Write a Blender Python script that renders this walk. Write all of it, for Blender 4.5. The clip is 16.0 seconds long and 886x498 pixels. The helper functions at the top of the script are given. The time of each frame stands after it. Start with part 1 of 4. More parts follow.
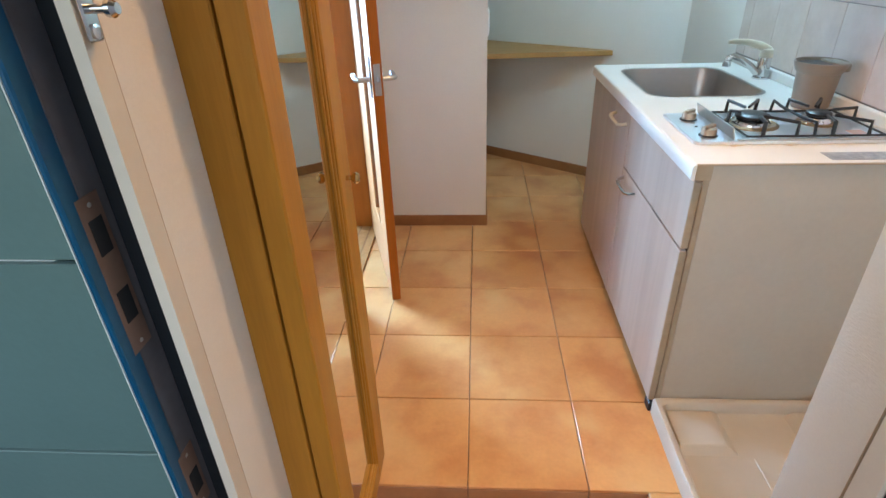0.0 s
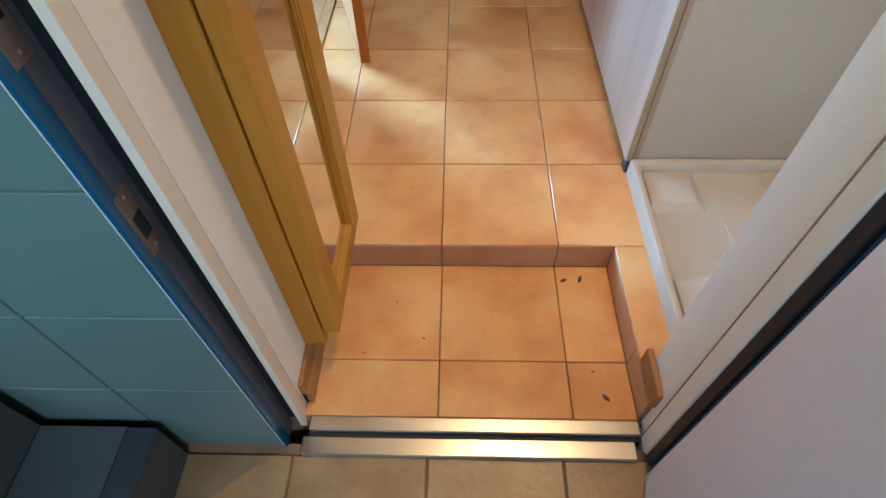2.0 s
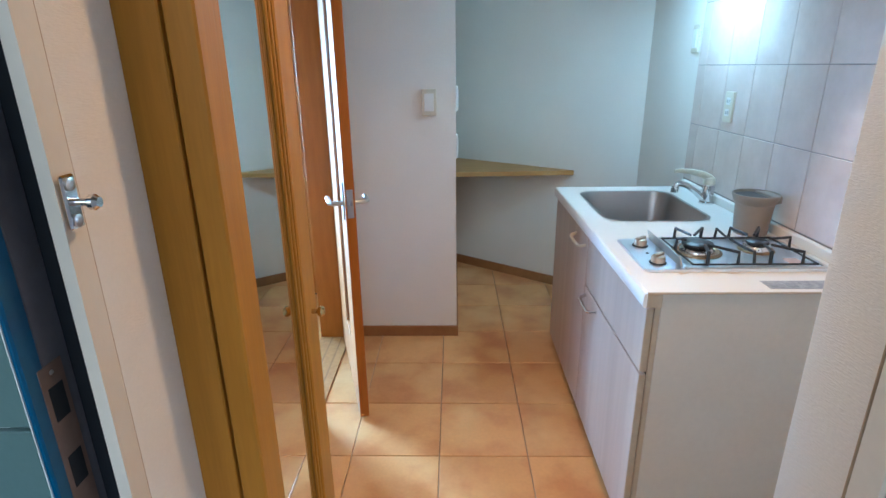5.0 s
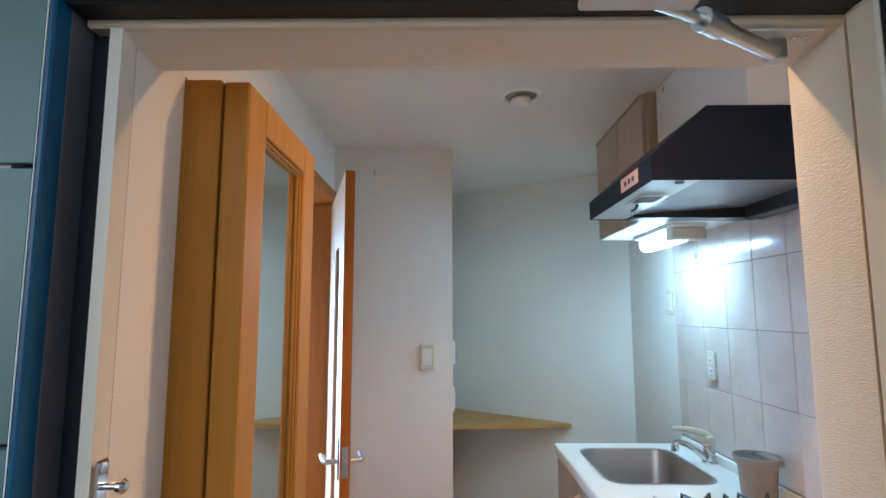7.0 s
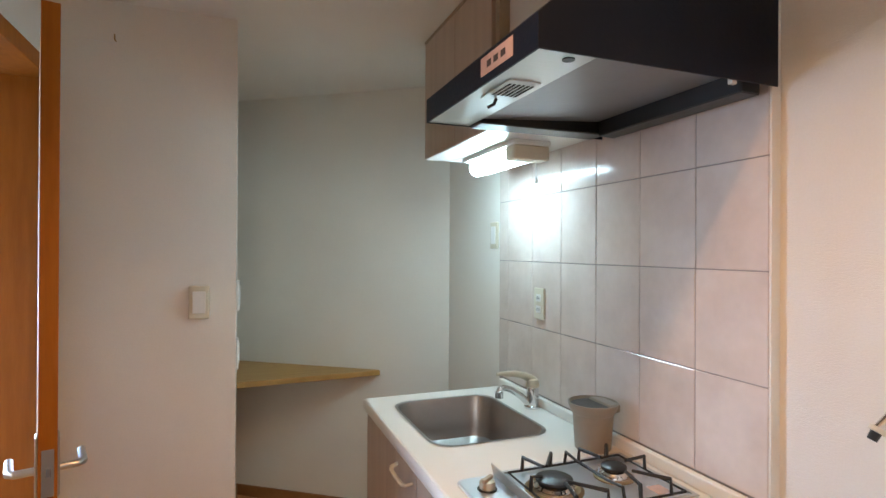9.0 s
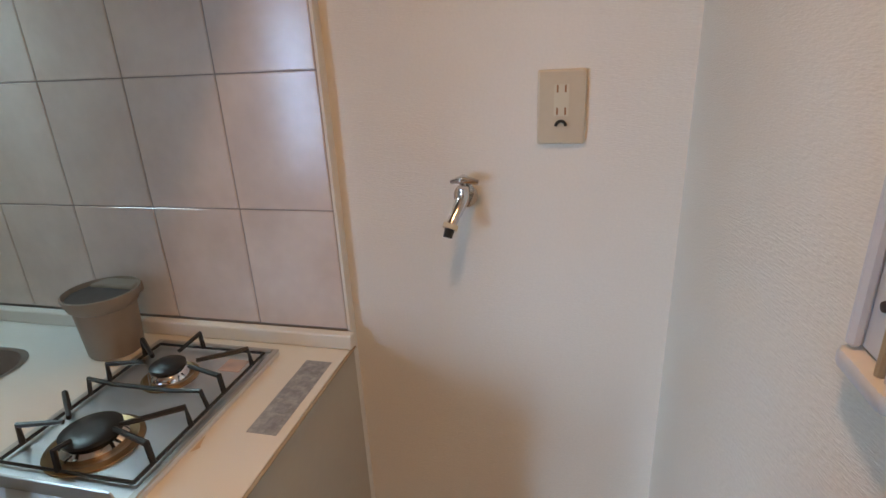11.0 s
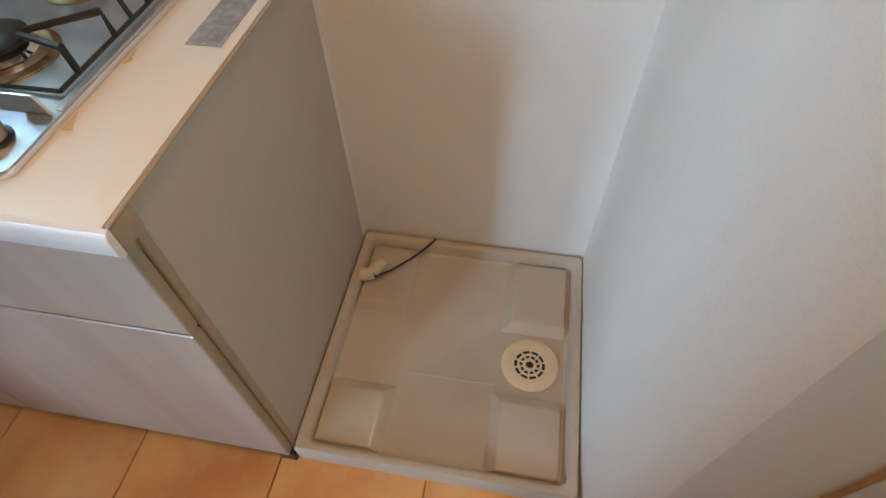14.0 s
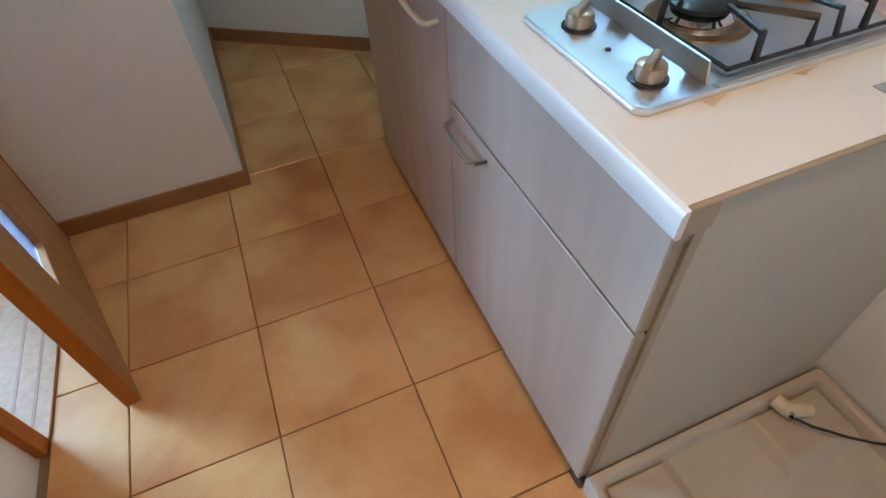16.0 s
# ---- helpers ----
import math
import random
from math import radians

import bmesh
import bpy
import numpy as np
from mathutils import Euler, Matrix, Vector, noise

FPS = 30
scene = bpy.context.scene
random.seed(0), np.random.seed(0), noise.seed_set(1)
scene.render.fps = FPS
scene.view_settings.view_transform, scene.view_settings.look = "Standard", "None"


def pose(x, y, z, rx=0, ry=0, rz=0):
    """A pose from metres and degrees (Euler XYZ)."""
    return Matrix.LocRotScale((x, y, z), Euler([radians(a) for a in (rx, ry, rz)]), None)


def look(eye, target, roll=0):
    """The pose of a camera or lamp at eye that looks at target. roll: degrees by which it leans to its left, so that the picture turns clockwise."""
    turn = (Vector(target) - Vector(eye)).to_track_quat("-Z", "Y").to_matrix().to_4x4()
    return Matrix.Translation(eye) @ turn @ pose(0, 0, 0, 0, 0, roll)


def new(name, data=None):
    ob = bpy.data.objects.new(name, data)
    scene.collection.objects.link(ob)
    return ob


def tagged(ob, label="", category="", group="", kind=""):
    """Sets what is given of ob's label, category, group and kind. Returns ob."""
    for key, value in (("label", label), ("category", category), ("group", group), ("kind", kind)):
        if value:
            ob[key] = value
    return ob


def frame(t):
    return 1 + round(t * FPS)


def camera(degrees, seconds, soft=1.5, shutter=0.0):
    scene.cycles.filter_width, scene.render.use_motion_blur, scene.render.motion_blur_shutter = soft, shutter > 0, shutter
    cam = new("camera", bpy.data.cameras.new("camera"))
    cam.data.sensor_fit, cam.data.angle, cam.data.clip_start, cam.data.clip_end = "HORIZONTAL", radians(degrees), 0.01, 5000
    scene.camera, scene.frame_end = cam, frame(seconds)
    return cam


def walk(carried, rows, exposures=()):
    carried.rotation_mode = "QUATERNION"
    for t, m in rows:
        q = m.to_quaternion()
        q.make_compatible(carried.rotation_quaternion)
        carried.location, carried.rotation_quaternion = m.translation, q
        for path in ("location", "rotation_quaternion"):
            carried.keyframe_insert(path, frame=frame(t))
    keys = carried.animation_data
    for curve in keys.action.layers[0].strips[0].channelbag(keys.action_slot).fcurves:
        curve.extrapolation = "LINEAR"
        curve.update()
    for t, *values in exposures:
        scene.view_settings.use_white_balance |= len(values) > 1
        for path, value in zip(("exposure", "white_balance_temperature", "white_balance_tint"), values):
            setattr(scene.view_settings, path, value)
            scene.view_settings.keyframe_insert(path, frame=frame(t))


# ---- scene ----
cam = camera(79.5, 16.0)
PATH = [
    (0, (0.025, -0.96, 1.29), (-0.103, 0.78, 0.313), -2.0),
    (0.5, (0.026, -0.948, 1.253), (-0.062, 0.649, 0.052), -1.5),
    (1, (0.039, -0.943, 1.22), (-0.032, 0.501, -0.162), -1.6),
    (1.5, (0.043, -0.937, 1.196), (-0.016, 0.38, -0.308), -1.5),
    (2, (0.047, -0.936, 1.18), (-0.01, 0.293, -0.397), -1.7),
    (2.5, (0.051, -0.936, 1.175), (-0.01, 0.293, -0.402), -2.0),
    (3, (0.053, -0.936, 1.212), (0.002, 0.427, -0.252), -1.6),
    (3.5, (0.053, -0.941, 1.249), (0.013, 0.576, -0.053), -1.2),
    (4, (0.053, -0.949, 1.286), (0.014, 0.717, 0.181), -1.0),
    (4.5, (0.052, -0.961, 1.331), (0.012, 0.828, 0.437), -0.8),
    (5, (0.059, -0.972, 1.376), (0.017, 0.92, 0.728), -0.7),
    (5.2, (0.06, -0.986, 1.393), (0.016, 0.937, 0.846), -0.6),
    (7.3, (0.047, -1.053, 1.436), (0.038, 0.929, 1.697), 0.1),
    (7.5, (0.044, -1.042, 1.432), (0.069, 0.944, 1.662), 0.1),
    (8, (0.033, -0.991, 1.419), (0.208, 0.998, 1.536), -0.1),
    (8.3, (0.014, -0.903, 1.406), (0.32, 1.072, 1.483), -0.4),
    (8.5, (0.032, -0.823, 1.395), (0.4, 1.141, 1.463), -0.1),
    (9, (0.081, -0.533, 1.412), (0.795, 1.335, 1.418), 0.3),
    (9.5, (0.141, -0.381, 1.397), (1.436, 1.14, 1.3), 0.4),
    (10, (0.203, -0.223, 1.396), (1.96, 0.713, 1.205), 0.4),
    (12.3, (0.276, -0.111, 1.333), (1.896, 0.155, 0.19), -1.9),
    (12.5, (0.269, -0.128, 1.317), (1.818, 0.151, 0.082), -2.8),
    (13, (0.273, -0.119, 1.277), (1.668, 0.148, -0.131), -3.0),
    (13.5, (0.275, -0.113, 1.246), (1.546, 0.135, -0.279), -2.3),
    (14, (0.276, -0.111, 1.229), (1.472, 0.127, -0.357), -1.6),
    (14.5, (0.271, -0.104, 1.222), (1.441, 0.168, -0.377), -0.8),
    (15, (0.254, -0.05, 1.202), (1.35, 0.468, -0.389), -1.5),
    (15.5, (0.244, 0.017, 1.19), (1.067, 0.931, -0.387), -1.8),
    (16, (0.21, 0.034, 1.187), (0.654, 1.294, -0.301), -4.2),
]
EXPOSURES = [(0.0, 1.3, 6200, 4), (1.5, 1.3, 5600, -2), (3.5, 1.3, 5500, -3), (5.2, 1.15, 5500, 3), (7.3, 1.15, 6100, 7), (8.5, 1.1, 7300, 13), (9.5, 0.4, 7800, 13), (10.0, 0.0, 7800, 13), (12.3, 0.0, 7700, 8), (13.0, 0.2, 7500, 7), (13.5, 0.35, 7300, 6), (14.5, 0.45, 7000, 5), (15.2, 0.5, 6500, 4), (16.0, 0.6, 6000, 2)]
walk(cam, [(t, look(eye, target, roll)) for t, eye, target, roll in PATH], EXPOSURES)

# ---- world, sun, large lights ----
world = bpy.data.worlds.new("sky")
scene.world = world
world.use_nodes = True
wn = world.node_tree
sky = wn.nodes.new("ShaderNodeTexSky")
sky.sky_type = "NISHITA"
sky.sun_disc = False
sky.sun_elevation = radians(40)
sky.sun_rotation = radians(200)
wn.links.new(sky.outputs[0], wn.nodes["Background"].inputs[0])
wn.nodes["Background"].inputs[1].default_value = 0.11

sun_data = bpy.data.lights.new("sun", "SUN")
sun_data.energy, sun_data.angle, sun_data.color = 0.38, radians(12), (1.0, 0.95, 0.88)
sun = new("sun", sun_data)
sun.matrix_world = look((0, 0, 0), (-0.26, 0.72, -0.64))


def lamp_area(name, eye, target, watts, colour, sx, sy):
    data = bpy.data.lights.new(name, "AREA")
    data.energy, data.color, data.shape, data.size, data.size_y = watts, colour, "RECTANGLE", sx, sy
    ob = new(name, data)
    ob.matrix_world = look(eye, target)
    return ob


WARM, DAY = (1.0, 0.55, 0.235), (0.38, 0.64, 1.0)
BULB_AT = (0.37, 0.01)
entry_light = lamp_area("entry_bulb_light", (*BULB_AT, 2.258), (*BULB_AT, 0.0), 4.2, WARM, 0.085, 0.085)
entry_light.data.shape = "DISK"
entry_light.data.spread = radians(128)
# area lamps added inside two unseen windows, for daylight through the doorway
unseen_window_light = lamp_area("unseen_window_light", (-2.72, 1.75, 1.45), (0, 0.55, 0.9), 5, DAY, 0.75, 1.1)
unseen_window_light.data.spread = radians(90)
unseen_balcony_light = lamp_area("unseen_balcony_light", (-2.0, 2.17, 1.15), (0.6, 0.0, 0.60), 23, DAY, 0.8, 1.2)
unseen_balcony_light.data.spread = radians(65)

# ---- materials ----


def mat(name, base, rough=0.5, metal=0.0, vary=0.12, scale=6.0, grain=60.0, bump=0.08, second=None, stretch=(1, 1, 1),
        mix=0.5, per_piece=0.0, coat=0.0, emit=0.0, spread=(0.35, 0.65)):
    """A surface with large blotches, a fine grain, a little relief, and an optional shift from piece to piece."""
    m = bpy.data.materials.new(name)
    m.use_nodes = True
    nt = m.node_tree
    n, link = nt.nodes, nt.links.new
    p = n["Principled BSDF"]
    co = n.new("ShaderNodeNewGeometry")
    mp = n.new("ShaderNodeMapping")
    mp.inputs["Scale"].default_value = stretch
    link(co.outputs["Position"], mp.inputs["Vector"])
    vec = mp.outputs[0]
    info = n.new("ShaderNodeObjectInfo")
    if per_piece:
        add = n.new("ShaderNodeVectorMath")
        add.operation = "MULTIPLY_ADD"
        comb = n.new("ShaderNodeCombineXYZ")
        for i in range(3):
            link(info.outputs["Random"], comb.inputs[i])
        add.inputs[1].default_value = (17, 23, 11)
        link(comb.outputs[0], add.inputs[0])
        link(vec, add.inputs[2])
        vec = add.outputs[0]
    big = n.new("ShaderNodeTexNoise")
    big.inputs["Scale"].default_value, big.inputs["Detail"].default_value = scale, 4
    fine = n.new("ShaderNodeTexNoise")
    fine.inputs["Scale"].default_value, fine.inputs["Detail"].default_value = grain, 3
    link(vec, big.inputs["Vector"])
    link(vec, fine.inputs["Vector"])
    ramp = n.new("ShaderNodeValToRGB")
    other = second or tuple(c * (1 - vary) for c in base)
    ramp.color_ramp.elements[0].position, ramp.color_ramp.elements[1].position = spread
    ramp.color_ramp.elements[0].color = (*other, 1)
    ramp.color_ramp.elements[1].color = (*base, 1)
    link(big.outputs["Fac"], ramp.inputs[0])
    mul = n.new("ShaderNodeMix")
    mul.data_type, mul.blend_type = "RGBA", "MULTIPLY"
    mul.inputs[0].default_value = mix
    g = n.new("ShaderNodeMapRange")
    g.inputs[1].default_value, g.inputs[2].default_value = 0.3, 0.7
    g.inputs[3].default_value, g.inputs[4].default_value = 1 - vary * 1.6, 1.0
    link(fine.outputs["Fac"], g.inputs[0])
    link(ramp.outputs[0], mul.inputs[6])
    link(g.outputs[0], mul.inputs[7])
    colour = mul.outputs[2]
    if per_piece:
        hv = n.new("ShaderNodeHueSaturation")
        v = n.new("ShaderNodeMapRange")
        v.inputs[3].default_value, v.inputs[4].default_value = 1 - per_piece, 1 + per_piece
        link(info.outputs["Random"], v.inputs[0])
        link(v.outputs[0], hv.inputs["Value"])
        link(colour, hv.inputs["Color"])
        colour = hv.outputs[0]
    link(colour, p.inputs["Base Color"])
    r = n.new("ShaderNodeMapRange")
    r.inputs[3].default_value, r.inputs[4].default_value = max(0.02, rough * 0.85), min(1, rough * 1.15)
    link(fine.outputs["Fac"], r.inputs[0])
    link(r.outputs[0], p.inputs["Roughness"])
    p.inputs["Metallic"].default_value = metal
    p.inputs["Coat Weight"].default_value = coat
    if bump:
        b = n.new("ShaderNodeBump")
        b.inputs["Strength"].default_value, b.inputs["Distance"].default_value = bump, 0.004
        link(fine.outputs["Fac"], b.inputs["Height"])
        link(b.outputs[0], p.inputs["Normal"])
    if emit:
        p.inputs["Emission Strength"].default_value = emit
        p.inputs["Emission Color"].default_value = (*base, 1)
    return m


def wallpaper(name, base):
    """Vinyl wallpaper with fine woven ribs pressed into it."""
    m = mat(name, base, 0.75, vary=0.04, scale=2.0, grain=220, bump=0)
    nt = m.node_tree
    n, link = nt.nodes, nt.links.new
    co = n.new("ShaderNodeNewGeometry")
    rib = n.new("ShaderNodeTexNoise")
    mp = n.new("ShaderNodeMapping")
    mp.inputs["Scale"].default_value = (1, 1, 5)
    rib.inputs["Scale"].default_value, rib.inputs["Detail"].default_value = 120, 2
    link(co.outputs["Position"], mp.inputs[0])
    link(mp.outputs[0], rib.inputs["Vector"])
    b = n.new("ShaderNodeBump")
    b.inputs["Strength"].default_value, b.inputs["Distance"].default_value = 0.4, 0.002
    link(rib.outputs["Fac"], b.inputs["Height"])
    link(b.outputs[0], n["Principled BSDF"].inputs["Normal"])
    return m


def floor_glaze(name):
    """Terracotta-look glazed tile: ochre, orange and reddish clouds that differ from tile to tile."""
    m = mat(name, (0.70, 0.365, 0.135), 0.30, vary=0.08, scale=5.0, grain=90, bump=0.04, second=(0.56, 0.24, 0.08), per_piece=0.06,
            spread=(0.33, 0.58))
    nt = m.node_tree
    n, link = nt.nodes, nt.links.new
    p = n["Principled BSDF"]
    old = p.inputs["Base Color"].links[0].from_socket
    co = n.new("ShaderNodeNewGeometry")
    n2 = n.new("ShaderNodeTexNoise")
    n2.inputs["Scale"].default_value, n2.inputs["Detail"].default_value = 3.1, 5
    link(co.outputs["Position"], n2.inputs["Vector"])
    ramp = n.new("ShaderNodeValToRGB")
    ramp.color_ramp.elements[0].position, ramp.color_ramp.elements[1].position = 0.50, 0.68
    ramp.color_ramp.elements[0].color, ramp.color_ramp.elements[1].color = (0, 0, 0, 1), (0.7, 0.7, 0.7, 1)
    link(n2.outputs["Fac"], ramp.inputs[0])
    mx = n.new("ShaderNodeMix")
    mx.data_type = "RGBA"
    mx.inputs[7].default_value = (0.73, 0.46, 0.20, 1)
    link(ramp.outputs[0], mx.inputs[0])
    link(old, mx.inputs[6])
    link(mx.outputs[2], p.inputs["Base Color"])
    return m


def glass(name, tint=(0.9, 0.95, 1.0), rough=0.0):
    m = bpy.data.materials.new(name)
    m.use_nodes = True
    p = m.node_tree.nodes["Principled BSDF"]
    p.inputs["Base Color"].default_value = (*tint, 1)
    p.inputs["Roughness"].default_value = rough
    p.inputs["Transmission Weight"].default_value = 1.0
    p.inputs["IOR"].default_value = 1.3
    return m


PAPER = wallpaper("cream_wallpaper", (0.82, 0.785, 0.72))
CEIL = wallpaper("ceiling_paper", (0.80, 0.77, 0.72))
TILE = floor_glaze("terracotta_tile")
GROUT = mat("dark_grout", (0.27, 0.175, 0.11), 0.9, grain=200, vary=0.2)
RISER = mat("riser_tile", (0.50, 0.27, 0.14), 0.4, second=(0.42, 0.21, 0.10), scale=7, per_piece=0.05)
TRIM = mat("honey_wood_trim", (0.50, 0.26, 0.09), 0.45, second=(0.42, 0.20, 0.06), stretch=(6, 6, 1), scale=8, grain=40)
BASE = mat("brown_baseboard", (0.36, 0.17, 0.06), 0.5, second=(0.30, 0.13, 0.045), scale=9, grain=50)
CLOSET = mat("amber_veneer", (0.47, 0.21, 0.026), 0.42, second=(0.41, 0.18, 0.022), stretch=(8, 8, 0.6), scale=6, grain=30, vary=0.1)
DOORWOOD = mat("orange_wood", (0.42, 0.135, 0.016), 0.45, second=(0.36, 0.11, 0.012), stretch=(8, 8, 0.7), scale=5, grain=30, vary=0.1)
PALEDOOR = mat("pale_door_laminate", (0.50, 0.235, 0.085), 0.5, second=(0.44, 0.20, 0.07), stretch=(8, 8, 0.7), scale=5, grain=30, vary=0.08)
CLOSET.node_tree.nodes["Principled BSDF"].inputs["Specular IOR Level"].default_value = 0.25
DOORWOOD.node_tree.nodes["Principled BSDF"].inputs["Specular IOR Level"].default_value = 0.2
PALEDOOR.node_tree.nodes["Principled BSDF"].inputs["Specular IOR Level"].default_value = 0.25
# near-black colour that stands in for the shade inside gaps and slots
GAP_SHADE = mat("gap_shade", (0.03, 0.022, 0.015), 0.8)
CABFRONT = mat("pink_beige_laminate", (0.53, 0.41, 0.325), 0.40, second=(0.465, 0.35, 0.27), stretch=(3, 9, 0.4), scale=2.6, grain=26, vary=0.03)
CABSIDE = mat("grey_beige_panel", (0.51, 0.45, 0.36), 0.5, second=(0.475, 0.415, 0.33), scale=3, vary=0.05)
EDGE = mat("tan_edge_band", (0.42, 0.33, 0.22), 0.5, scale=8)
COUNTER = mat("cream_counter", (0.80, 0.77, 0.71), 0.26, vary=0.015, scale=5, grain=9, bump=0)
WALLTILE = mat("pink_wall_tile", (0.74, 0.64, 0.58), 0.16, second=(0.66, 0.55, 0.49), scale=7, grain=45, bump=0.02, per_piece=0.03, vary=0.05)
WGROUT = mat("grey_wall_grout", (0.35, 0.31, 0.29), 0.9)
STEEL = mat("brushed_steel", (0.60, 0.59, 0.57), 0.32, 1.0, stretch=(1, 14, 1), scale=9, grain=60, vary=0.02, bump=0)
SINKSTEEL = mat("satin_sink_steel", (0.42, 0.405, 0.39), 0.33, 1.0, stretch=(1, 14, 1), scale=9, grain=60, vary=0.04, bump=0)
STOVESTEEL = mat("stove_steel", (0.80, 0.83, 0.86), 0.30, 1.0, stretch=(3, 1, 1), scale=9, grain=40, vary=0.015, bump=0)
FROSTPL = mat("milky_plastic", (0.62, 0.64, 0.68), 0.3, vary=0.06)
CHROME = mat("chrome", (0.75, 0.75, 0.75), 0.10, 1.0, vary=0.03, bump=0)
BRASS = mat("brass_knob", (0.55, 0.40, 0.18), 0.25, 1.0, vary=0.05, bump=0)
BLACK = mat("black_enamel", (0.015, 0.015, 0.016), 0.35, vary=0.1)
HOOD = mat("black_hood_paint", (0.005, 0.008, 0.019), 0.42, vary=0.15, grain=120)
HOOD.node_tree.nodes["Principled BSDF"].inputs["Specular IOR Level"].default_value = 0.2
HOODIN = mat("hood_underside", (0.27, 0.27, 0.28), 0.38, 0.5, scale=6)
PLASTIC = mat("ivory_plastic", (0.68, 0.62, 0.49), 0.4, vary=0.05)
WHITEPL = mat("white_plastic", (0.80, 0.79, 0.76), 0.35, vary=0.04)
PAN = mat("stone_grey_pan", (0.53, 0.47, 0.385), 0.28, second=(0.47, 0.41, 0.325), scale=6, grain=16, vary=0.03, bump=0)
DRAIN_SHADE = mat("drain_shade", (0.025, 0.022, 0.02), 0.6)
BIN = mat("taupe_plastic", (0.30, 0.24, 0.19), 0.45, vary=0.06)
BINBAG = mat("dark_bag", (0.06, 0.05, 0.045), 0.5)
JAMB = mat("cream_jamb_paint", (0.76, 0.70, 0.60), 0.32, vary=0.04, scale=3)
BLUE = mat("blue_frame_paint", (0.006, 0.085, 0.19), 0.32, vary=0.15, scale=4)
PURPLE = mat("grey_rebate_paint", (0.15, 0.145, 0.165), 0.45, vary=0.2, scale=12)
# black of the gaskets, also used to paint shade in gaps and holes
RUBBER_SHADE = mat("black_gasket_and_shade", (0.008, 0.011, 0.016), 0.6)
EXTTILE = mat("sage_wall_tile", (0.125, 0.205, 0.205), 0.35, second=(0.11, 0.185, 0.185), scale=3, grain=120, per_piece=0.025, vary=0.06)
EXTGROUT = mat("white_joint", (0.72, 0.76, 0.76), 0.8)
EXTFLOOR = mat("ochre_porch_tile", (0.40, 0.27, 0.15), 0.35, second=(0.30, 0.19, 0.10), scale=9, grain=60, bump=0.35, per_piece=0.06)
STAIR = mat("slate_stair_sheet", (0.075, 0.095, 0.11), 0.7, scale=5, grain=300, vary=0.25)
NOSE = mat("dark_stair_nosing", (0.03, 0.04, 0.05), 0.6, grain=200)
LEAF = mat("lilac_grey_door", (0.72, 0.71, 0.76), 0.4, vary=0.05)
ROOMWALL = wallpaper("room_wallpaper", (0.80, 0.72, 0.66))
WOODFLOOR = mat("orange_floorboards", (0.60, 0.26, 0.07), 0.5, second=(0.50, 0.19, 0.045), stretch=(1, 9, 1), scale=4, grain=30, per_piece=0.08)
CONCRETE = mat("concrete", (0.42, 0.42, 0.40), 0.85, scale=3, grain=80)
PAPERLABEL = mat("faded_label", (0.42, 0.44, 0.47), 0.5, vary=0.3, scale=60, grain=160)
STICKER = mat("pink_sticker", (0.66, 0.46, 0.40), 0.5)
INK = mat("dark_ink", (0.05, 0.04, 0.04), 0.6)
CORDM = mat("black_cord", (0.012, 0.012, 0.012), 0.5)
CREAMPIPE = mat("cream_elbow", (0.70, 0.60, 0.42), 0.4)
BURN = mat("heat_stained_steel", (0.40, 0.27, 0.15), 0.3, 1.0, scale=20)
DIRT = mat("leaf_litter", (0.12, 0.07, 0.03), 0.8)
FROST = glass("frosted_glass", (0.42, 0.43, 0.58), 0.45)
CLEAR = glass("clear_glass")
MIRROR = mat("mirror_silver", (0.86, 0.88, 0.86), 0.015, 1.0, vary=0.0, bump=0, mix=0)
TUBE = mat("lamp_tube", (0.46, 0.77, 1.0), 0.3, emit=44, vary=0)
BULB = mat("entry_bulb", (1.0, 0.80, 0.62), 0.3, emit=1.0, vary=0)
SEAM = mat("brown_seam", (0.46, 0.32, 0.20), 0.7)
STAIN = mat("rust_stain", (0.68, 0.55, 0.40), 0.4)

for plain in (COUNTER, PAN):                # moulded surfaces of even gloss
    shader = plain.node_tree.nodes["Principled BSDF"].inputs["Roughness"]
    plain.node_tree.links.remove(shader.links[0])
    shader.default_value = 0.30

# ---- building helpers ----
WORLD_OF = {}


def thing(name, at, label, category, group=""):
    """An empty at the thing's base, under which its parts stand."""
    ob = new(name)
    ob.empty_display_size = 0.05
    ob.location = at
    WORLD_OF[ob] = Matrix.Translation(at)
    return tagged(ob, label, category, group)


def to_mesh(name, bm):
    bmesh.ops.recalc_face_normals(bm, faces=bm.faces)
    me = bpy.data.meshes.new(name)
    bm.to_mesh(me)
    bm.free()
    return me


def part(name, bm, material, parent, label="", smooth=False):
    """Links a bmesh, given in world metres, as one mesh under a thing or a part."""
    me = to_mesh(name, bm)
    me.materials.append(material)
    ob = new(name, me)
    if smooth:
        for f in me.polygons:
            f.use_smooth = True
        me.set_sharp_from_angle(angle=radians(38))
    WORLD_OF[ob] = Matrix.Identity(4)
    if parent:
        ob.parent = parent
        ob.matrix_parent_inverse = WORLD_OF[parent].inverted()
    return tagged(ob, label)


def solo(name, bm, material, label, category, kind="", group="", smooth=False):
    ob = part(name, bm, material, None, smooth=smooth)
    return tagged(ob, label, category, group, kind)


def structure(name, bm, material, label="", category=""):
    return tagged(part(name, bm, material, None), label, category, kind="structure")


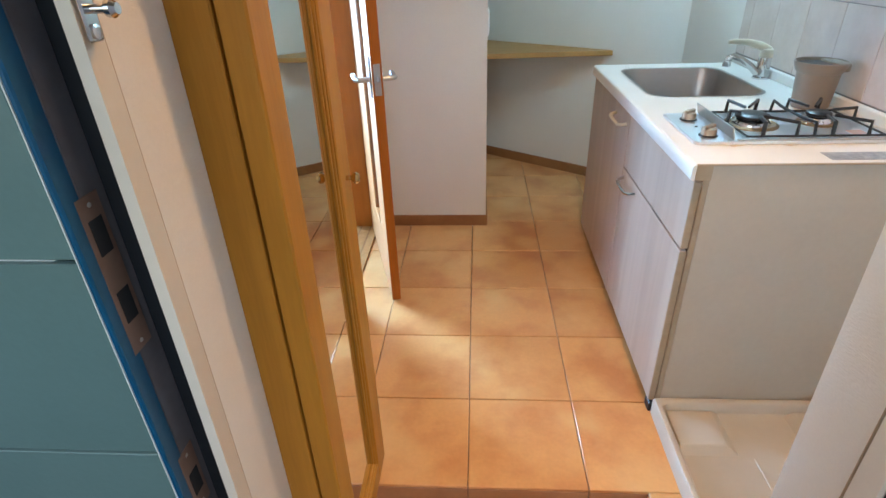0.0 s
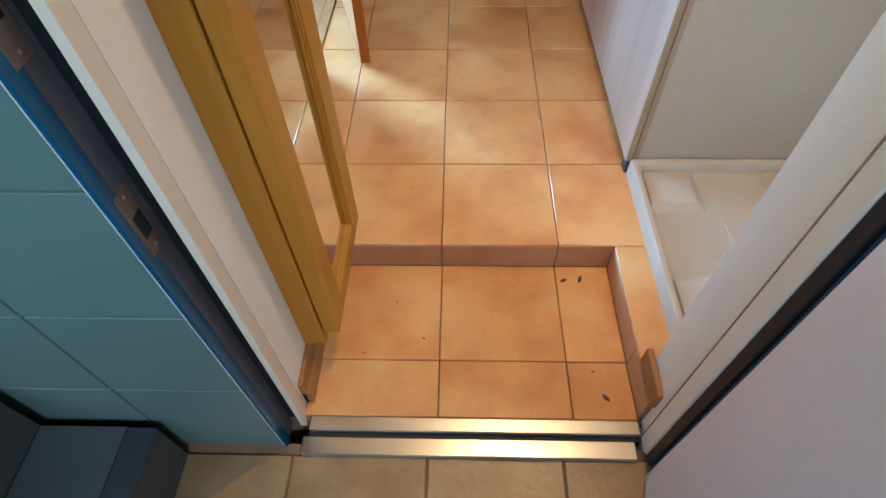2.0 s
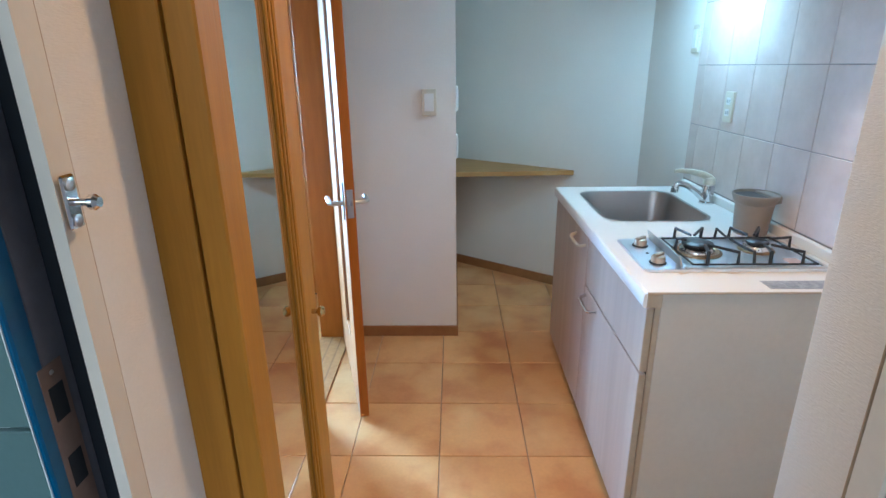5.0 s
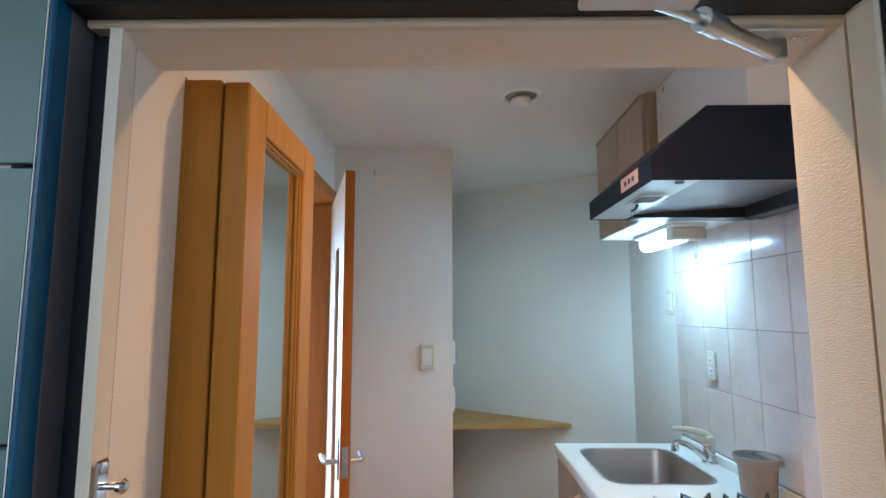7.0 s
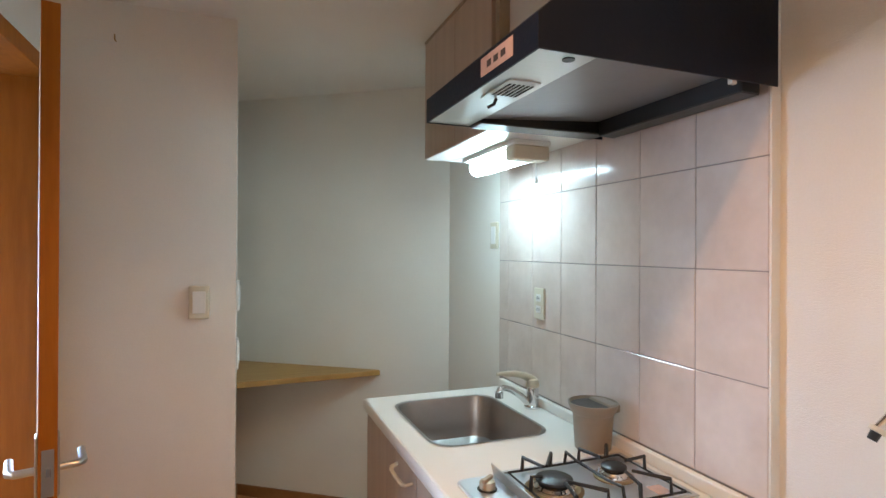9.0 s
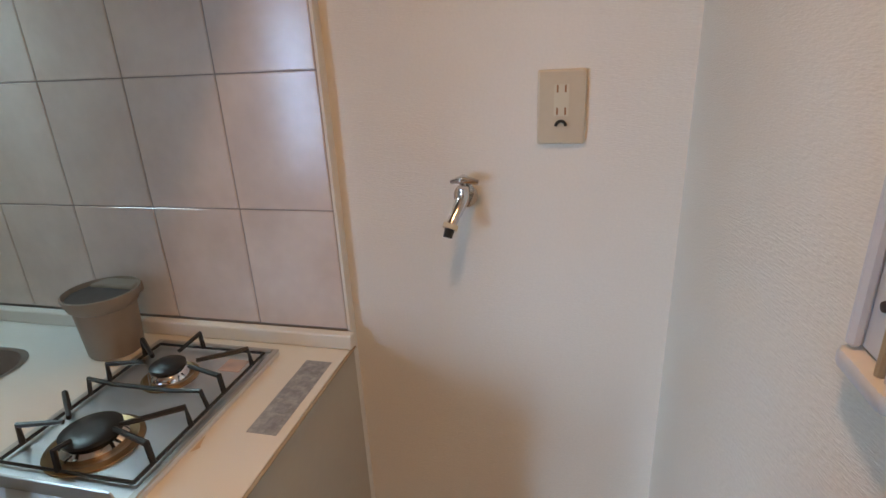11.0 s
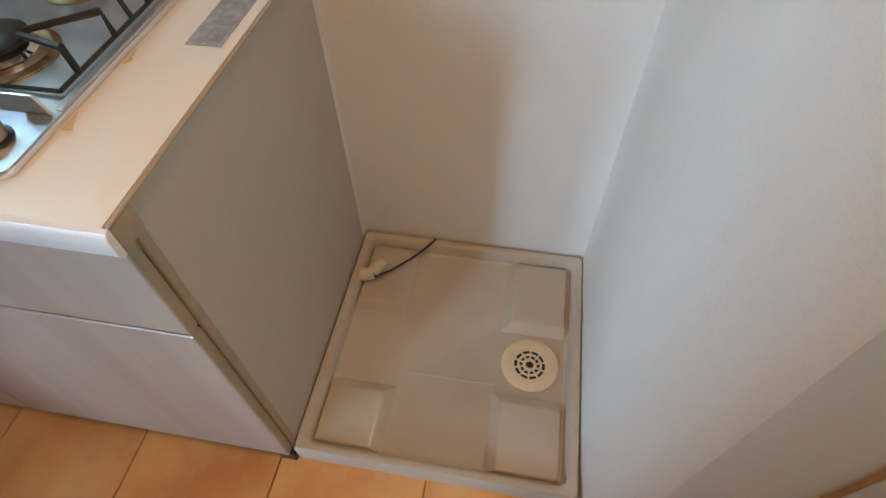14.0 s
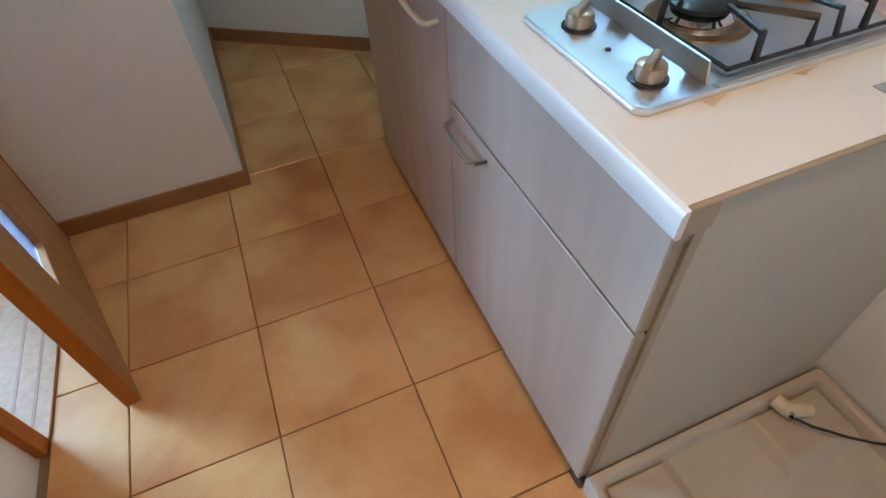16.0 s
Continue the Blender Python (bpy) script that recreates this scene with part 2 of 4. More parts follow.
def box(x0, x1, y0, y1, z0, z1, bevel=0.0, bm=None, segments=1):
    out = bm or bmesh.new()
    tmp = bmesh.new()
    bmesh.ops.create_cube(tmp, size=1, matrix=Matrix.Translation(((x0 + x1) / 2, (y0 + y1) / 2, (z0 + z1) / 2)) @ Matrix.Diagonal((abs(x1 - x0), abs(y1 - y0), abs(z1 - z0), 1)))
    if bevel:
        bmesh.ops.bevel(tmp, geom=tmp.edges, offset=bevel, segments=segments, affect="EDGES", profile=0.5)
    join(out, tmp)
    return out


def join(out, tmp):
    me = bpy.data.meshes.new("tmp")
    tmp.to_mesh(me)
    tmp.free()
    out.from_mesh(me)
    bpy.data.meshes.remove(me)
    return out


def lathe(profile, at=(0, 0, 0), axis="Z", steps=28, bm=None, caps=True):
    """Turns (radius, height) pairs about an axis through at."""
    out = bm or bmesh.new()
    turn = {"Z": Matrix.Identity(4), "X": Matrix.Rotation(radians(90), 4, "Y"), "Y": Matrix.Rotation(radians(-90), 4, "X")}[axis] if isinstance(axis, str) else axis
    m = Matrix.Translation(at) @ turn
    rings = []
    for r, h in profile:
        rings.append([out.verts.new(m @ Vector((r * math.cos(2 * math.pi * i / steps), r * math.sin(2 * math.pi * i / steps), h))) for i in range(steps)])
    for a, b in zip(rings, rings[1:]):
        for i in range(steps):
            out.faces.new((a[i], a[(i + 1) % steps], b[(i + 1) % steps], b[i]))
    if caps:
        out.faces.new(rings[0])
        out.faces.new(rings[-1])
    return out


def rod(points, radius, bm=None, sides=10, flat=1.0):
    """A round bar along points; radius may be a list."""
    out = bm or bmesh.new()
    pts = [Vector(p) for p in points]
    radii = radius if isinstance(radius, (list, tuple)) else [radius] * len(pts)
    rings, up = [], None
    for i, p in enumerate(pts):
        d = (pts[min(i + 1, len(pts) - 1)] - pts[max(i - 1, 0)]).normalized()
        if up is None:
            up = d.orthogonal().normalized()
        up = (up - d * up.dot(d)).normalized()
        side = d.cross(up)
        rings.append([out.verts.new(p + (up * math.cos(2 * math.pi * k / sides) + side * math.sin(2 * math.pi * k / sides) * flat) * radii[i]) for k in range(sides)])
    for a, b in zip(rings, rings[1:]):
        for k in range(sides):
            out.faces.new((a[k], a[(k + 1) % sides], b[(k + 1) % sides], b[k]))
    out.faces.new(rings[0])
    out.faces.new(rings[-1])
    return out


def arc(centre, a, b, r0, r1, n=8):
    """Points of a quarter bend in the plane of vectors a and b."""
    c, a, b = Vector(centre), Vector(a), Vector(b)
    return [c + a * math.cos(t) + b * math.sin(t) for t in [r0 + (r1 - r0) * i / n for i in range(n + 1)]]


def prism(outline, z0, z1, bm=None, bevel=0.0):
    """An upright prism over (x, y) points."""
    out = bm or bmesh.new()
    tmp = bmesh.new()
    lo = [tmp.verts.new((x, y, z0)) for x, y in outline]
    hi = [tmp.verts.new((x, y, z1)) for x, y in outline]
    tmp.faces.new(lo)
    tmp.faces.new(hi)
    for i in range(len(lo)):
        j = (i + 1) % len(lo)
        tmp.faces.new((lo[i], lo[j], hi[j], hi[i]))
    bmesh.ops.recalc_face_normals(tmp, faces=tmp.faces)
    if bevel:
        bmesh.ops.bevel(tmp, geom=tmp.edges, offset=bevel, segments=2, affect="EDGES", profile=0.5)
    return join(out, tmp)


def rounded(x0, x1, y0, y1, r, n=6):
    pts = []
    for cx, cy, a in ((x1 - r, y1 - r, 0), (x0 + r, y1 - r, 90), (x0 + r, y0 + r, 180), (x1 - r, y0 + r, 270)):
        pts += [(cx + r * math.cos(radians(a + 90 * i / n)), cy + r * math.sin(radians(a + 90 * i / n))) for i in range(n + 1)]
    return pts


PIECES = {}


def piece(name, parent, material, centre, size, bevel=0.002, turn=None):
    """One tile or board: alike pieces share a mesh."""
    key = (name, tuple(round(s, 4) for s in size), material.name)
    if key not in PIECES:
        sx, sy, sz = size
        bm = bmesh.new()
        bmesh.ops.create_cube(bm, size=1, matrix=Matrix.Diagonal((sx, sy, sz, 1)))
        if bevel:
            bmesh.ops.bevel(bm, geom=bm.edges, offset=bevel, segments=1, affect="EDGES", profile=0.5)
        me = to_mesh(name, bm)
        me.materials.append(material)
        PIECES[key] = me
    ob = new(name, PIECES[key])
    ob.parent = parent
    ob.matrix_parent_inverse = WORLD_OF[parent].inverted()
    ob.matrix_basis = Matrix.Translation(centre)
    return ob

# ---- plan: kitchen floor at z 0, entry floor at -0.10, porch at -0.12 ----
H = 2.272                     # ceiling
ENTRY, PORCH = -0.10, -0.125
XL, XR, TW = -0.53, 1.195, 1.167         # kitchen walls
STEP_X = 0.486                # side of the step
PITCH = 0.33

floor = structure("floor", box(XL, 1.3, 0.006, 3.0, -0.25, -0.008), GROUT, "dark grout bed of the tiled kitchen floor", "floor")
box_bm = box(STEP_X + 0.006, 1.3, -0.46, 0.006, -0.25, -0.008)
floor_side = structure("floor_side", box_bm, GROUT, "grout bed of the tiled ledge", "floor")
floor_entry = structure("floor_entry", box(-0.40, 0.60, -0.47, 0.02, -0.30, ENTRY - 0.008), GROUT, "grout bed of the entry floor", "floor")

# walls
wall_right = structure("wall_right", box(XR, XR + 0.12, -0.45, 2.3, -0.25, H + 0.1), PAPER, "cream wallpapered wall behind the kitchen unit", "wall")
nook = prism([(0.503, -0.372), (0.522, -0.353), (0.545, -0.340), (0.575, -0.330), (0.62, -0.3235), (0.70, -0.3205), (XR, -0.318), (XR, -0.525), (0.492, -0.525), (0.492, -0.505)], -0.25, H + 0.1)
wall_nook = tagged(part("wall_nook", nook, PAPER, None, smooth=True), "cream wallpapered wall between entry and washing place", "wall", kind="structure")
pillar = structure("wall_pillar", prism([(XL - 0.12, 1.606), (0.07, 1.606), (0.07, 2.95), (XL - 0.12, 2.95)], -0.25, H + 0.1), PAPER, "cream wallpapered wall corner beside the alcove", "wall")
wall_back = structure("wall_back", prism([(0.07, 2.775), (1.098, 2.035), (1.17, 1.602), (XR + 0.12, 1.602), (XR + 0.12, 2.4), (0.07, 3.0)], -0.25, H + 0.1), PAPER, "slanting cream wallpapered back wall", "wall")
# left wall with a doorway from y 0.89 to 1.575
bm = box(XL - 0.12, XL, 0.06, 0.86, -0.25, H + 0.1)
box(XL - 0.12, XL, 0.86, 1.606, 1.99, H + 0.1, bm=bm)
box(XL - 0.12, XL, 0.86, 1.606, -0.25, -0.01, bm=bm)
wall_left = structure("wall_left", bm, PAPER, "cream wallpapered wall with a doorway", "wall")
wall_closet = structure("wall_closet", box(-0.80, -0.33, -0.318, 0.06, 1.776, H + 0.1), PAPER, "cream wallpapered wall above the shoe closet", "wall")
wall_closet_back = structure("wall_closet_back", box(-0.80, -0.70, -0.318, 0.06, -0.005, 1.776), PAPER, "plain wall behind the closet", "wall")
wall_closet_low = structure("wall_closet_low", box(-0.80, -0.33, -0.318, 0.06, -0.25, -0.005), PAPER, "cream wall under the shoe closet", "wall")
wall_closet_end = structure("wall_closet_end", box(-0.80, -0.692, 0.028, 0.06, -0.005, 1.776), PAPER, "cream wall end beside the shoe closet", "wall")
wall_entry = structure("wall_entry", box(-0.80, -0.33, -0.4375, -0.318, -0.25, H + 0.1), PAPER, "cream wallpapered wall beside the entrance", "wall")
HEAD = 1.757
wall_head = structure("wall_head", box(-0.33, 0.52, -0.475, -0.376, HEAD, H + 0.1), PAPER, "cream wallpapered lintel above the entrance", "wall")
ceiling = structure("ceiling", box(-0.8, 1.4, -0.44, 3.0, H, H + 0.12), CEIL, "plain cream papered ceiling", "ceiling")

# baseboards
structure("baseboard_pillar", box(XL, 0.078, 1.596, 1.606, 0, 0.06, 0.002), BASE, "brown wooden baseboard", "baseboard")
structure("baseboard_pillar_side", box(0.07, 0.079, 1.606, 2.765, 0, 0.06, 0.002), BASE, "brown wooden baseboard", "baseboard")
ux, uy = 1.028, -0.74
ln = math.hypot(ux, uy)
nx, ny = uy / ln, -ux / ln
structure("baseboard_back", prism([(0.075, 2.7714), (1.098, 2.035), (1.098 + nx * 0.01, 2.035 + ny * 0.01), (0.075 + nx * 0.01, 2.7714 + ny * 0.01)], 0, 0.06), BASE, "brown wooden baseboard", "baseboard")
bb = box(-0.33, -0.319, -0.428, 0.0, ENTRY, 0.0, 0.002)
box(-0.33, -0.308, -0.428, 0.0, ENTRY, -0.045, 0.002, bm=bb)
structure("baseboard_entry", bb, BASE, "brown wooden baseboard by the entrance", "baseboard")
structure("baseboard_entry_side", box(0.484, 0.499, -0.468, -0.350, 0.0, 0.062, 0.002), BASE, "brown wooden baseboard end", "baseboard")

# ---- entrance frame ----
frame_door = thing("entrance_frame", (-0.33, -0.5, PORCH), "dark blue steel entrance frame with cream inner lining", "door frame")
part("lining", prism([(-0.3312, -0.486), (-0.317, -0.486), (-0.3293, -0.4388), (-0.3312, -0.4388)], ENTRY, HEAD), JAMB, frame_door, "cream painted lining")
part("lining", box(0.484, 0.53, -0.541, -0.499, ENTRY, HEAD, 0.003), JAMB, frame_door, "cream painted lining")
part("seam", box(-0.3320, -0.3294, -0.4387, -0.4376, ENTRY, HEAD), SEAM, frame_door, "thin brown seam")
part("seam", box(0.4837, 0.4915, -0.4989, -0.4979, ENTRY, HEAD), SEAM, frame_door, "thin brown seam")
part("sealant", box(-0.3719, -0.3703, -0.5275, -0.5203, PORCH, HEAD + 0.05), EXTGROUT, frame_door, "white sealant line")
part("head_lining", box(-0.36, 0.53, -0.486, -0.431, HEAD + 0.0002, HEAD + 0.05, 0.003), JAMB, frame_door, "cream painted head lining")
part("gasket", box(-0.40, -0.3302, -0.466, -0.452, ENTRY, HEAD + 0.014, 0.002), RUBBER_SHADE, frame_door, "black rubber gasket")
part("gasket", box(0.4865, 0.53, -0.5665, -0.5415, ENTRY, HEAD + 0.014, 0.002), RUBBER_SHADE, frame_door, "black rubber gasket")
# black block painted in for the shadow gap above the door
part("head_shadow_gap", box(-0.36, 0.53, -0.52, -0.4865, HEAD + 0.008, HEAD + 0.05, 0.002), RUBBER_SHADE, frame_door, "black shadow gap over the door")
part("rebate", box(-0.40, -0.362, -0.504, -0.4662, PORCH, HEAD + 0.04, 0.001), PURPLE, frame_door, "scuffed grey rebate")
part("post", box(-0.3685, -0.361, -0.530, -0.5042, PORCH, HEAD + 0.05, 0.002), BLUE, frame_door, "dark blue steel post")
part("post", box(0.494, 0.56, -0.576, -0.5667, PORCH, HEAD + 0.05, 0.002), BLUE, frame_door, "dark blue steel post")
part("head_post", box(-0.3608, 0.494, -0.532, -0.5202, HEAD + 0.012, HEAD + 0.09, 0.002), BLUE, frame_door, "dark blue steel head")

threshold = thing("threshold", (0.08, -0.5, ENTRY), "worn stainless steel door sill with two steps", "door sill")
part("upper_rail", box(-0.312, 0.484, -0.498, -0.462, -0.2, ENTRY + 0.004, 0.003), STEEL, threshold)
part("groove", box(-0.312, 0.484, -0.508, -0.498, -0.2, ENTRY - 0.012, 0), RUBBER_SHADE, threshold, "black groove")
part("lower_rail", box(-0.326, 0.47, -0.552, -0.508, -0.2, ENTRY - 0.008, 0.003), STEEL, threshold)

# ---- porch ----
ground = structure("ground", box(-30, 30, -40, -0.52, -0.6, PORCH - 0.008), GROUT, "porch ground", "ground")
wall_outer = bmesh.new()
box(-3.4, -0.4005, -0.520, -0.44, -0.3, 2.7, bm=wall_outer)
box(0.56, 3.4, -0.522, -0.44, -0.3, 2.7, bm=wall_outer)
box(-0.364, 0.56, -0.522, -0.474, HEAD + 0.10, 2.7, bm=wall_outer)
wall_outside = structure("wall_outside", wall_outer, EXTGROUT, "pale jointed outer wall", "wall")
structure("ceiling_porch", box(-3.4, 3.4, -2.1, -0.44, 2.45, 2.6), CONCRETE, "grey concrete gallery soffit", "ceiling")
structure("parapet", box(-3.4, 3.4, -2.1, -1.98, PORCH - 0.1, 1.0), CONCRETE, "grey concrete gallery parapet", "parapet")

# ---- room seen through the inner doorway ----
floor_room = structure("floor_room", box(-2.8, XL - 0.001, 0.3, 3.2, -0.25, -0.012), GAP_SHADE, "dark bed under the floorboards", "floor")
rw = box(-1.42, XL - 0.12, 2.22, 2.34, -0.1, 2.4)
box(-2.9, -2.68, 2.22, 2.34, -0.1, 2.4, bm=rw)
box(-2.68, -1.42, 2.22, 2.34, 2.02, 2.4, bm=rw)
box(-2.68, -1.42, 2.22, 2.34, -0.1, 0.02, bm=rw)
box(-2.9, XL - 0.12, 0.24, 0.36, -0.1, 2.4, bm=rw)
box(-2.9, -2.78, 0.3, 1.37, -0.1, 2.4, bm=rw)
box(-2.9, -2.78, 2.13, 2.3, -0.1, 2.4, bm=rw)
box(-2.9, -2.78, 1.37, 2.13, -0.1, 0.9, bm=rw)
box(-2.9, -2.78, 1.37, 2.13, 2.0, 2.4, bm=rw)
structure("wall_room", rw, ROOMWALL, "pale wallpapered room wall with a window", "wall")
structure("ceiling_room", box(-2.9, XL - 0.1, 0.24, 3.12, 2.4, 2.5), CEIL, "plain room ceiling", "ceiling")

# ---- kitchen unit ----
CY0, CY1, CX = 0.30, 1.555, 0.56
SX0, SX1, SY0, SY1, SR = 0.635, 1.03, 0.955, 1.45, 0.075     # sink opening


def bow_handle(x, y0, y1, z, drop, parent, material, label):
    """A bow handle along y with two feet on the door."""
    pts = [Vector((x, y0, z)), Vector((x - 0.020, y0 + 0.006, z - drop * 0.6)), Vector((x - 0.027, y0 + 0.022, z - drop)),
           Vector((x - 0.029, (y0 + y1) / 2, z - drop * 1.1)), Vector((x - 0.027, y1 - 0.022, z - drop)), Vector((x - 0.020, y1 - 0.006, z - drop * 0.6)), Vector((x, y1, z))]
    return part("handle", rod(pts, 0.0055, sides=8, flat=1.3), material, parent, label, smooth=True)


cabinet = thing("kitchen_cabinet", (0.9, 0.9, 0), "pale pinkish wood-grain kitchen base cabinet with grey side", "cabinet")
# carcass coloured near-black, so the gaps between fronts look shaded
part("body", box(CX + 0.024, XR - 0.002, CY0 + 0.02, CY1 - 0.008, 0.012, 0.63), GAP_SHADE, cabinet, "carcass behind the fronts, near-black as shade in the gaps")
part("side_panel", box(CX + 0.034, TW - 0.002, CY0 - 0.006, CY0 + 0.0005, 0.036, 0.8175, 0.001), CABSIDE, cabinet, "grey-beige side panel")
part("edge_band", box(CX + 0.0196, CX + 0.0335, CY0 - 0.0065, CY0 + 0.0005, 0.036, 0.779, 0.001), EDGE, cabinet, "tan edge band")
part("side_panel", box(CX + 0.022, XR - 0.004, CY1 - 0.022, CY1 - 0.004, 0.0, 0.779, 0.001), CABSIDE, cabinet, "grey-beige side panel")
lower = part("door", box(CX, CX + 0.019, CY0, 0.922, 0.040, 0.576, 0.002), CABFRONT, cabinet)
drawer = part("drawer_front", box(CX, CX + 0.019, CY0, 0.922, 0.583, 0.774, 0.002), CABFRONT, cabinet)
tall = part("door", box(CX, CX + 0.019, 0.927, CY1 - 0.004, 0.040, 0.774, 0.002), CABFRONT, cabinet)
bow_handle(CX, 0.745, 0.900, 0.548, 0.008, lower, CHROME, "chrome bow handle")
bow_handle(CX, 0.958, 1.118, 0.728, 0.008, tall, PLASTIC, "ivory bow handle")
part("door_edge", box(CX + 0.001, CX + 0.0185, CY0 - 0.0012, CY0 - 0.0002, 0.042, 0.574), EDGE, cabinet, "tan door edge")
part("drawer_edge", box(CX + 0.001, CX + 0.0185, CY0 - 0.0012, CY0 - 0.0002, 0.585, 0.772), EDGE, cabinet, "tan drawer edge")
part("foot", box(CX + 0.002, CX + 0.058, CY0 - 0.010, CY0 + 0.03, 0.0, 0.034, 0.003), BLACK, cabinet, "black plastic foot")
# plinth darkened to paint in the shade under the doors
part("plinth", box(CX + 0.026, CX + 0.04, CY0 + 0.03, CY1 - 0.02, 0.0, 0.012), GAP_SHADE, cabinet, "plinth coloured near-black as toe-gap shade")
part("bracket", box(CX + 0.018, CX + 0.034, CY0 - 0.004, CY0 + 0.004, 0.757, 0.779, 0.001), CHROME, cabinet, "small chrome bracket")


def slab_with_hole(outline, hole, z0, z1):
    bm = bmesh.new()
    edges = []
    for loop in (outline, hole):
        vs = [bm.verts.new((x, y, z1)) for x, y in loop]
        edges += [bm.edges.new((vs[i], vs[(i + 1) % len(vs)])) for i in range(len(vs))]
    bmesh.ops.triangle_fill(bm, use_beauty=True, use_dissolve=False, edges=edges)
    faces = bm.faces[:]
    got = bmesh.ops.extrude_face_region(bm, geom=faces)
    for v in [g for g in got["geom"] if isinstance(g, bmesh.types.BMVert)]:
        v.co.z = z0
    return bm


worktop = thing("worktop", (0.88, 0.93, 0.78), "cream laminate worktop with upstand and worn front edge", "worktop")
hole = rounded(SX0, SX1, SY0, SY1, SR)
part("slab", slab_with_hole([(CX - 0.006, CY0 - 0.005), (TW - 0.001, CY0 - 0.005), (TW - 0.001, CY1), (CX - 0.006, CY1)], hole, 0.7805, 0.822), COUNTER, worktop)
lip = bmesh.new()
prof = [(CX - 0.006, 0.8215), (CX - 0.012, 0.8195), (CX - 0.0155, 0.813), (CX - 0.016, 0.787), (CX - 0.012, 0.7805), (CX - 0.006, 0.7805)]
ends = [[lip.verts.new((x, y, z)) for x, z in prof] for y in (CY0 - 0.012, CY1)]
lip.faces.new(ends[0])
lip.faces.new(ends[1])
for i in range(len(prof)):
    lip.faces.new((ends[0][i], ends[0][(i + 1) % 6], ends[1][(i + 1) % 6], ends[1][i]))
part("front_lip", lip, COUNTER, worktop, smooth=True)
part("end_trim", box(CX - 0.005, CX + 0.0335, CY0 - 0.012, CY0 - 0.0052, 0.7805, 0.8175, 0.001), EDGE, worktop, "tan end trim")
part("end_cap", box(CX - 0.005, TW - 0.002, CY0 - 0.012, CY0 - 0.0052, 0.8178, 0.8218, 0.001), EDGE, worktop, "thin tan worktop edge")
part("upstand", box(TW - 0.024, TW - 0.0015, CY0 - 0.011, CY1, 0.8222, 0.856, 0.004, segments=2), COUNTER, worktop, "cream upstand")
part("mark", prism([(0.688, 0.414), (0.700, 0.420), (0.72, 0.428), (0.685, 0.4275)], 0.8221, 0.8227), STAIN, worktop, "rust-brown stain by the stove")
part("mark", prism([(0.832, 0.418), (0.838, 0.422), (0.86, 0.428), (0.82, 0.4275)], 0.8221, 0.8227), STAIN, worktop, "rust-brown stain by the stove")

label_strip = thing("warning_label", (0.985, 0.338, 0.822), "worn grey printed label stuck on the worktop", "label")
part("sheet", box(0.878, 1.095, 0.312, 0.366, 0.8222, 0.823), PAPERLABEL, label_strip)
for i in range(5):
    x0 = 0.89 + i * 0.04
    part("print_bar", box(x0, x0 + 0.028, 0.32 + 0.006 * (i % 2), 0.345 + 0.009 * (i % 3), 0.8231, 0.8234), mat("print_grey", (0.37, 0.39, 0.43), 0.5, scale=90, vary=0.3) if i == 0 else bpy.data.materials["print_grey"], label_strip, "faded print")

# ---- sink ----
sink = thing("sink", (0.83, 1.2, 0.64), "brushed stainless steel sink set in the worktop", "sink")
bm = bmesh.new()
rings = []
for inset, z, r in ((-0.008, 0.8245, SR), (0.002, 0.8235, SR), (0.006, 0.815, SR), (0.014, 0.70, SR), (0.024, 0.668, SR), (0.055, 0.655, SR), (0.15, 0.650, 0.03)):
    loop = rounded(SX0 + inset, SX1 - inset, SY0 + inset, SY1 - inset, max(0.02, r - max(0, inset) * 0.3))
    rings.append([bm.verts.new((x, y, z)) for x, y in loop])
for a, b in zip(rings, rings[1:]):
    for i in range(len(a)):
        bm.faces.new((a[i], a[(i + 1) % len(a)], b[(i + 1) % len(a)], b[i]))
bm.faces.new(rings[-1])
part("bowl", bm, SINKSTEEL, sink, smooth=True)
part("drain_ring", lathe([(0.058, 0.6515), (0.056, 0.656), (0.045, 0.6545), (0.044, 0.6515)], (0.80, 1.22, 0)), CHROME, sink, "chrome drain ring", smooth=True)
part("drain_basket", lathe([(0.043, 0.6512), (0.043, 0.653), (0.01, 0.655)], (0.80, 1.22, 0)), STEEL, sink, "steel drain basket")

# ---- tap at the sink ----
tap = thing("sink_tap", (1.117, 1.225, 0.822), "chrome single-lever sink tap with ivory lever", "tap")
part("base", lathe([(0.030, 0.822), (0.030, 0.828), (0.0235, 0.832), (0.0235, 0.894), (0.0225, 0.90)], (1.117, 1.225, 0)), CHROME, tap, smooth=True)
part("spout", rod([(1.105, 1.225, 0.835), (1.07, 1.228, 0.868), (1.03, 1.231, 0.895), (1.0, 1.233, 0.905), (0.985, 1.234, 0.900), (0.982, 1.234, 0.885)], [0.013, 0.0125, 0.0115, 0.011, 0.012, 0.0125], sides=14), CHROME, tap, smooth=True)
part("nozzle", lathe([(0.0145, 0.868), (0.015, 0.872), (0.015, 0.890), (0.011, 0.893)], (0.982, 1.234, 0)), CHROME, tap, smooth=True)
part("cap", lathe([(0.0235, 0.9005), (0.0245, 0.908), (0.022, 0.928), (0.012, 0.936)], (1.117, 1.225, 0)), PLASTIC, tap, "ivory cap", smooth=True)
part("lever", rod([(1.12, 1.225, 0.925), (1.085, 1.227, 0.943), (1.04, 1.23, 0.954), (0.99, 1.233, 0.957), (0.972, 1.234, 0.955)], [0.012, 0.012, 0.010, 0.008, 0.006], sides=12, flat=1.5), PLASTIC, tap, "ivory lever", smooth=True)

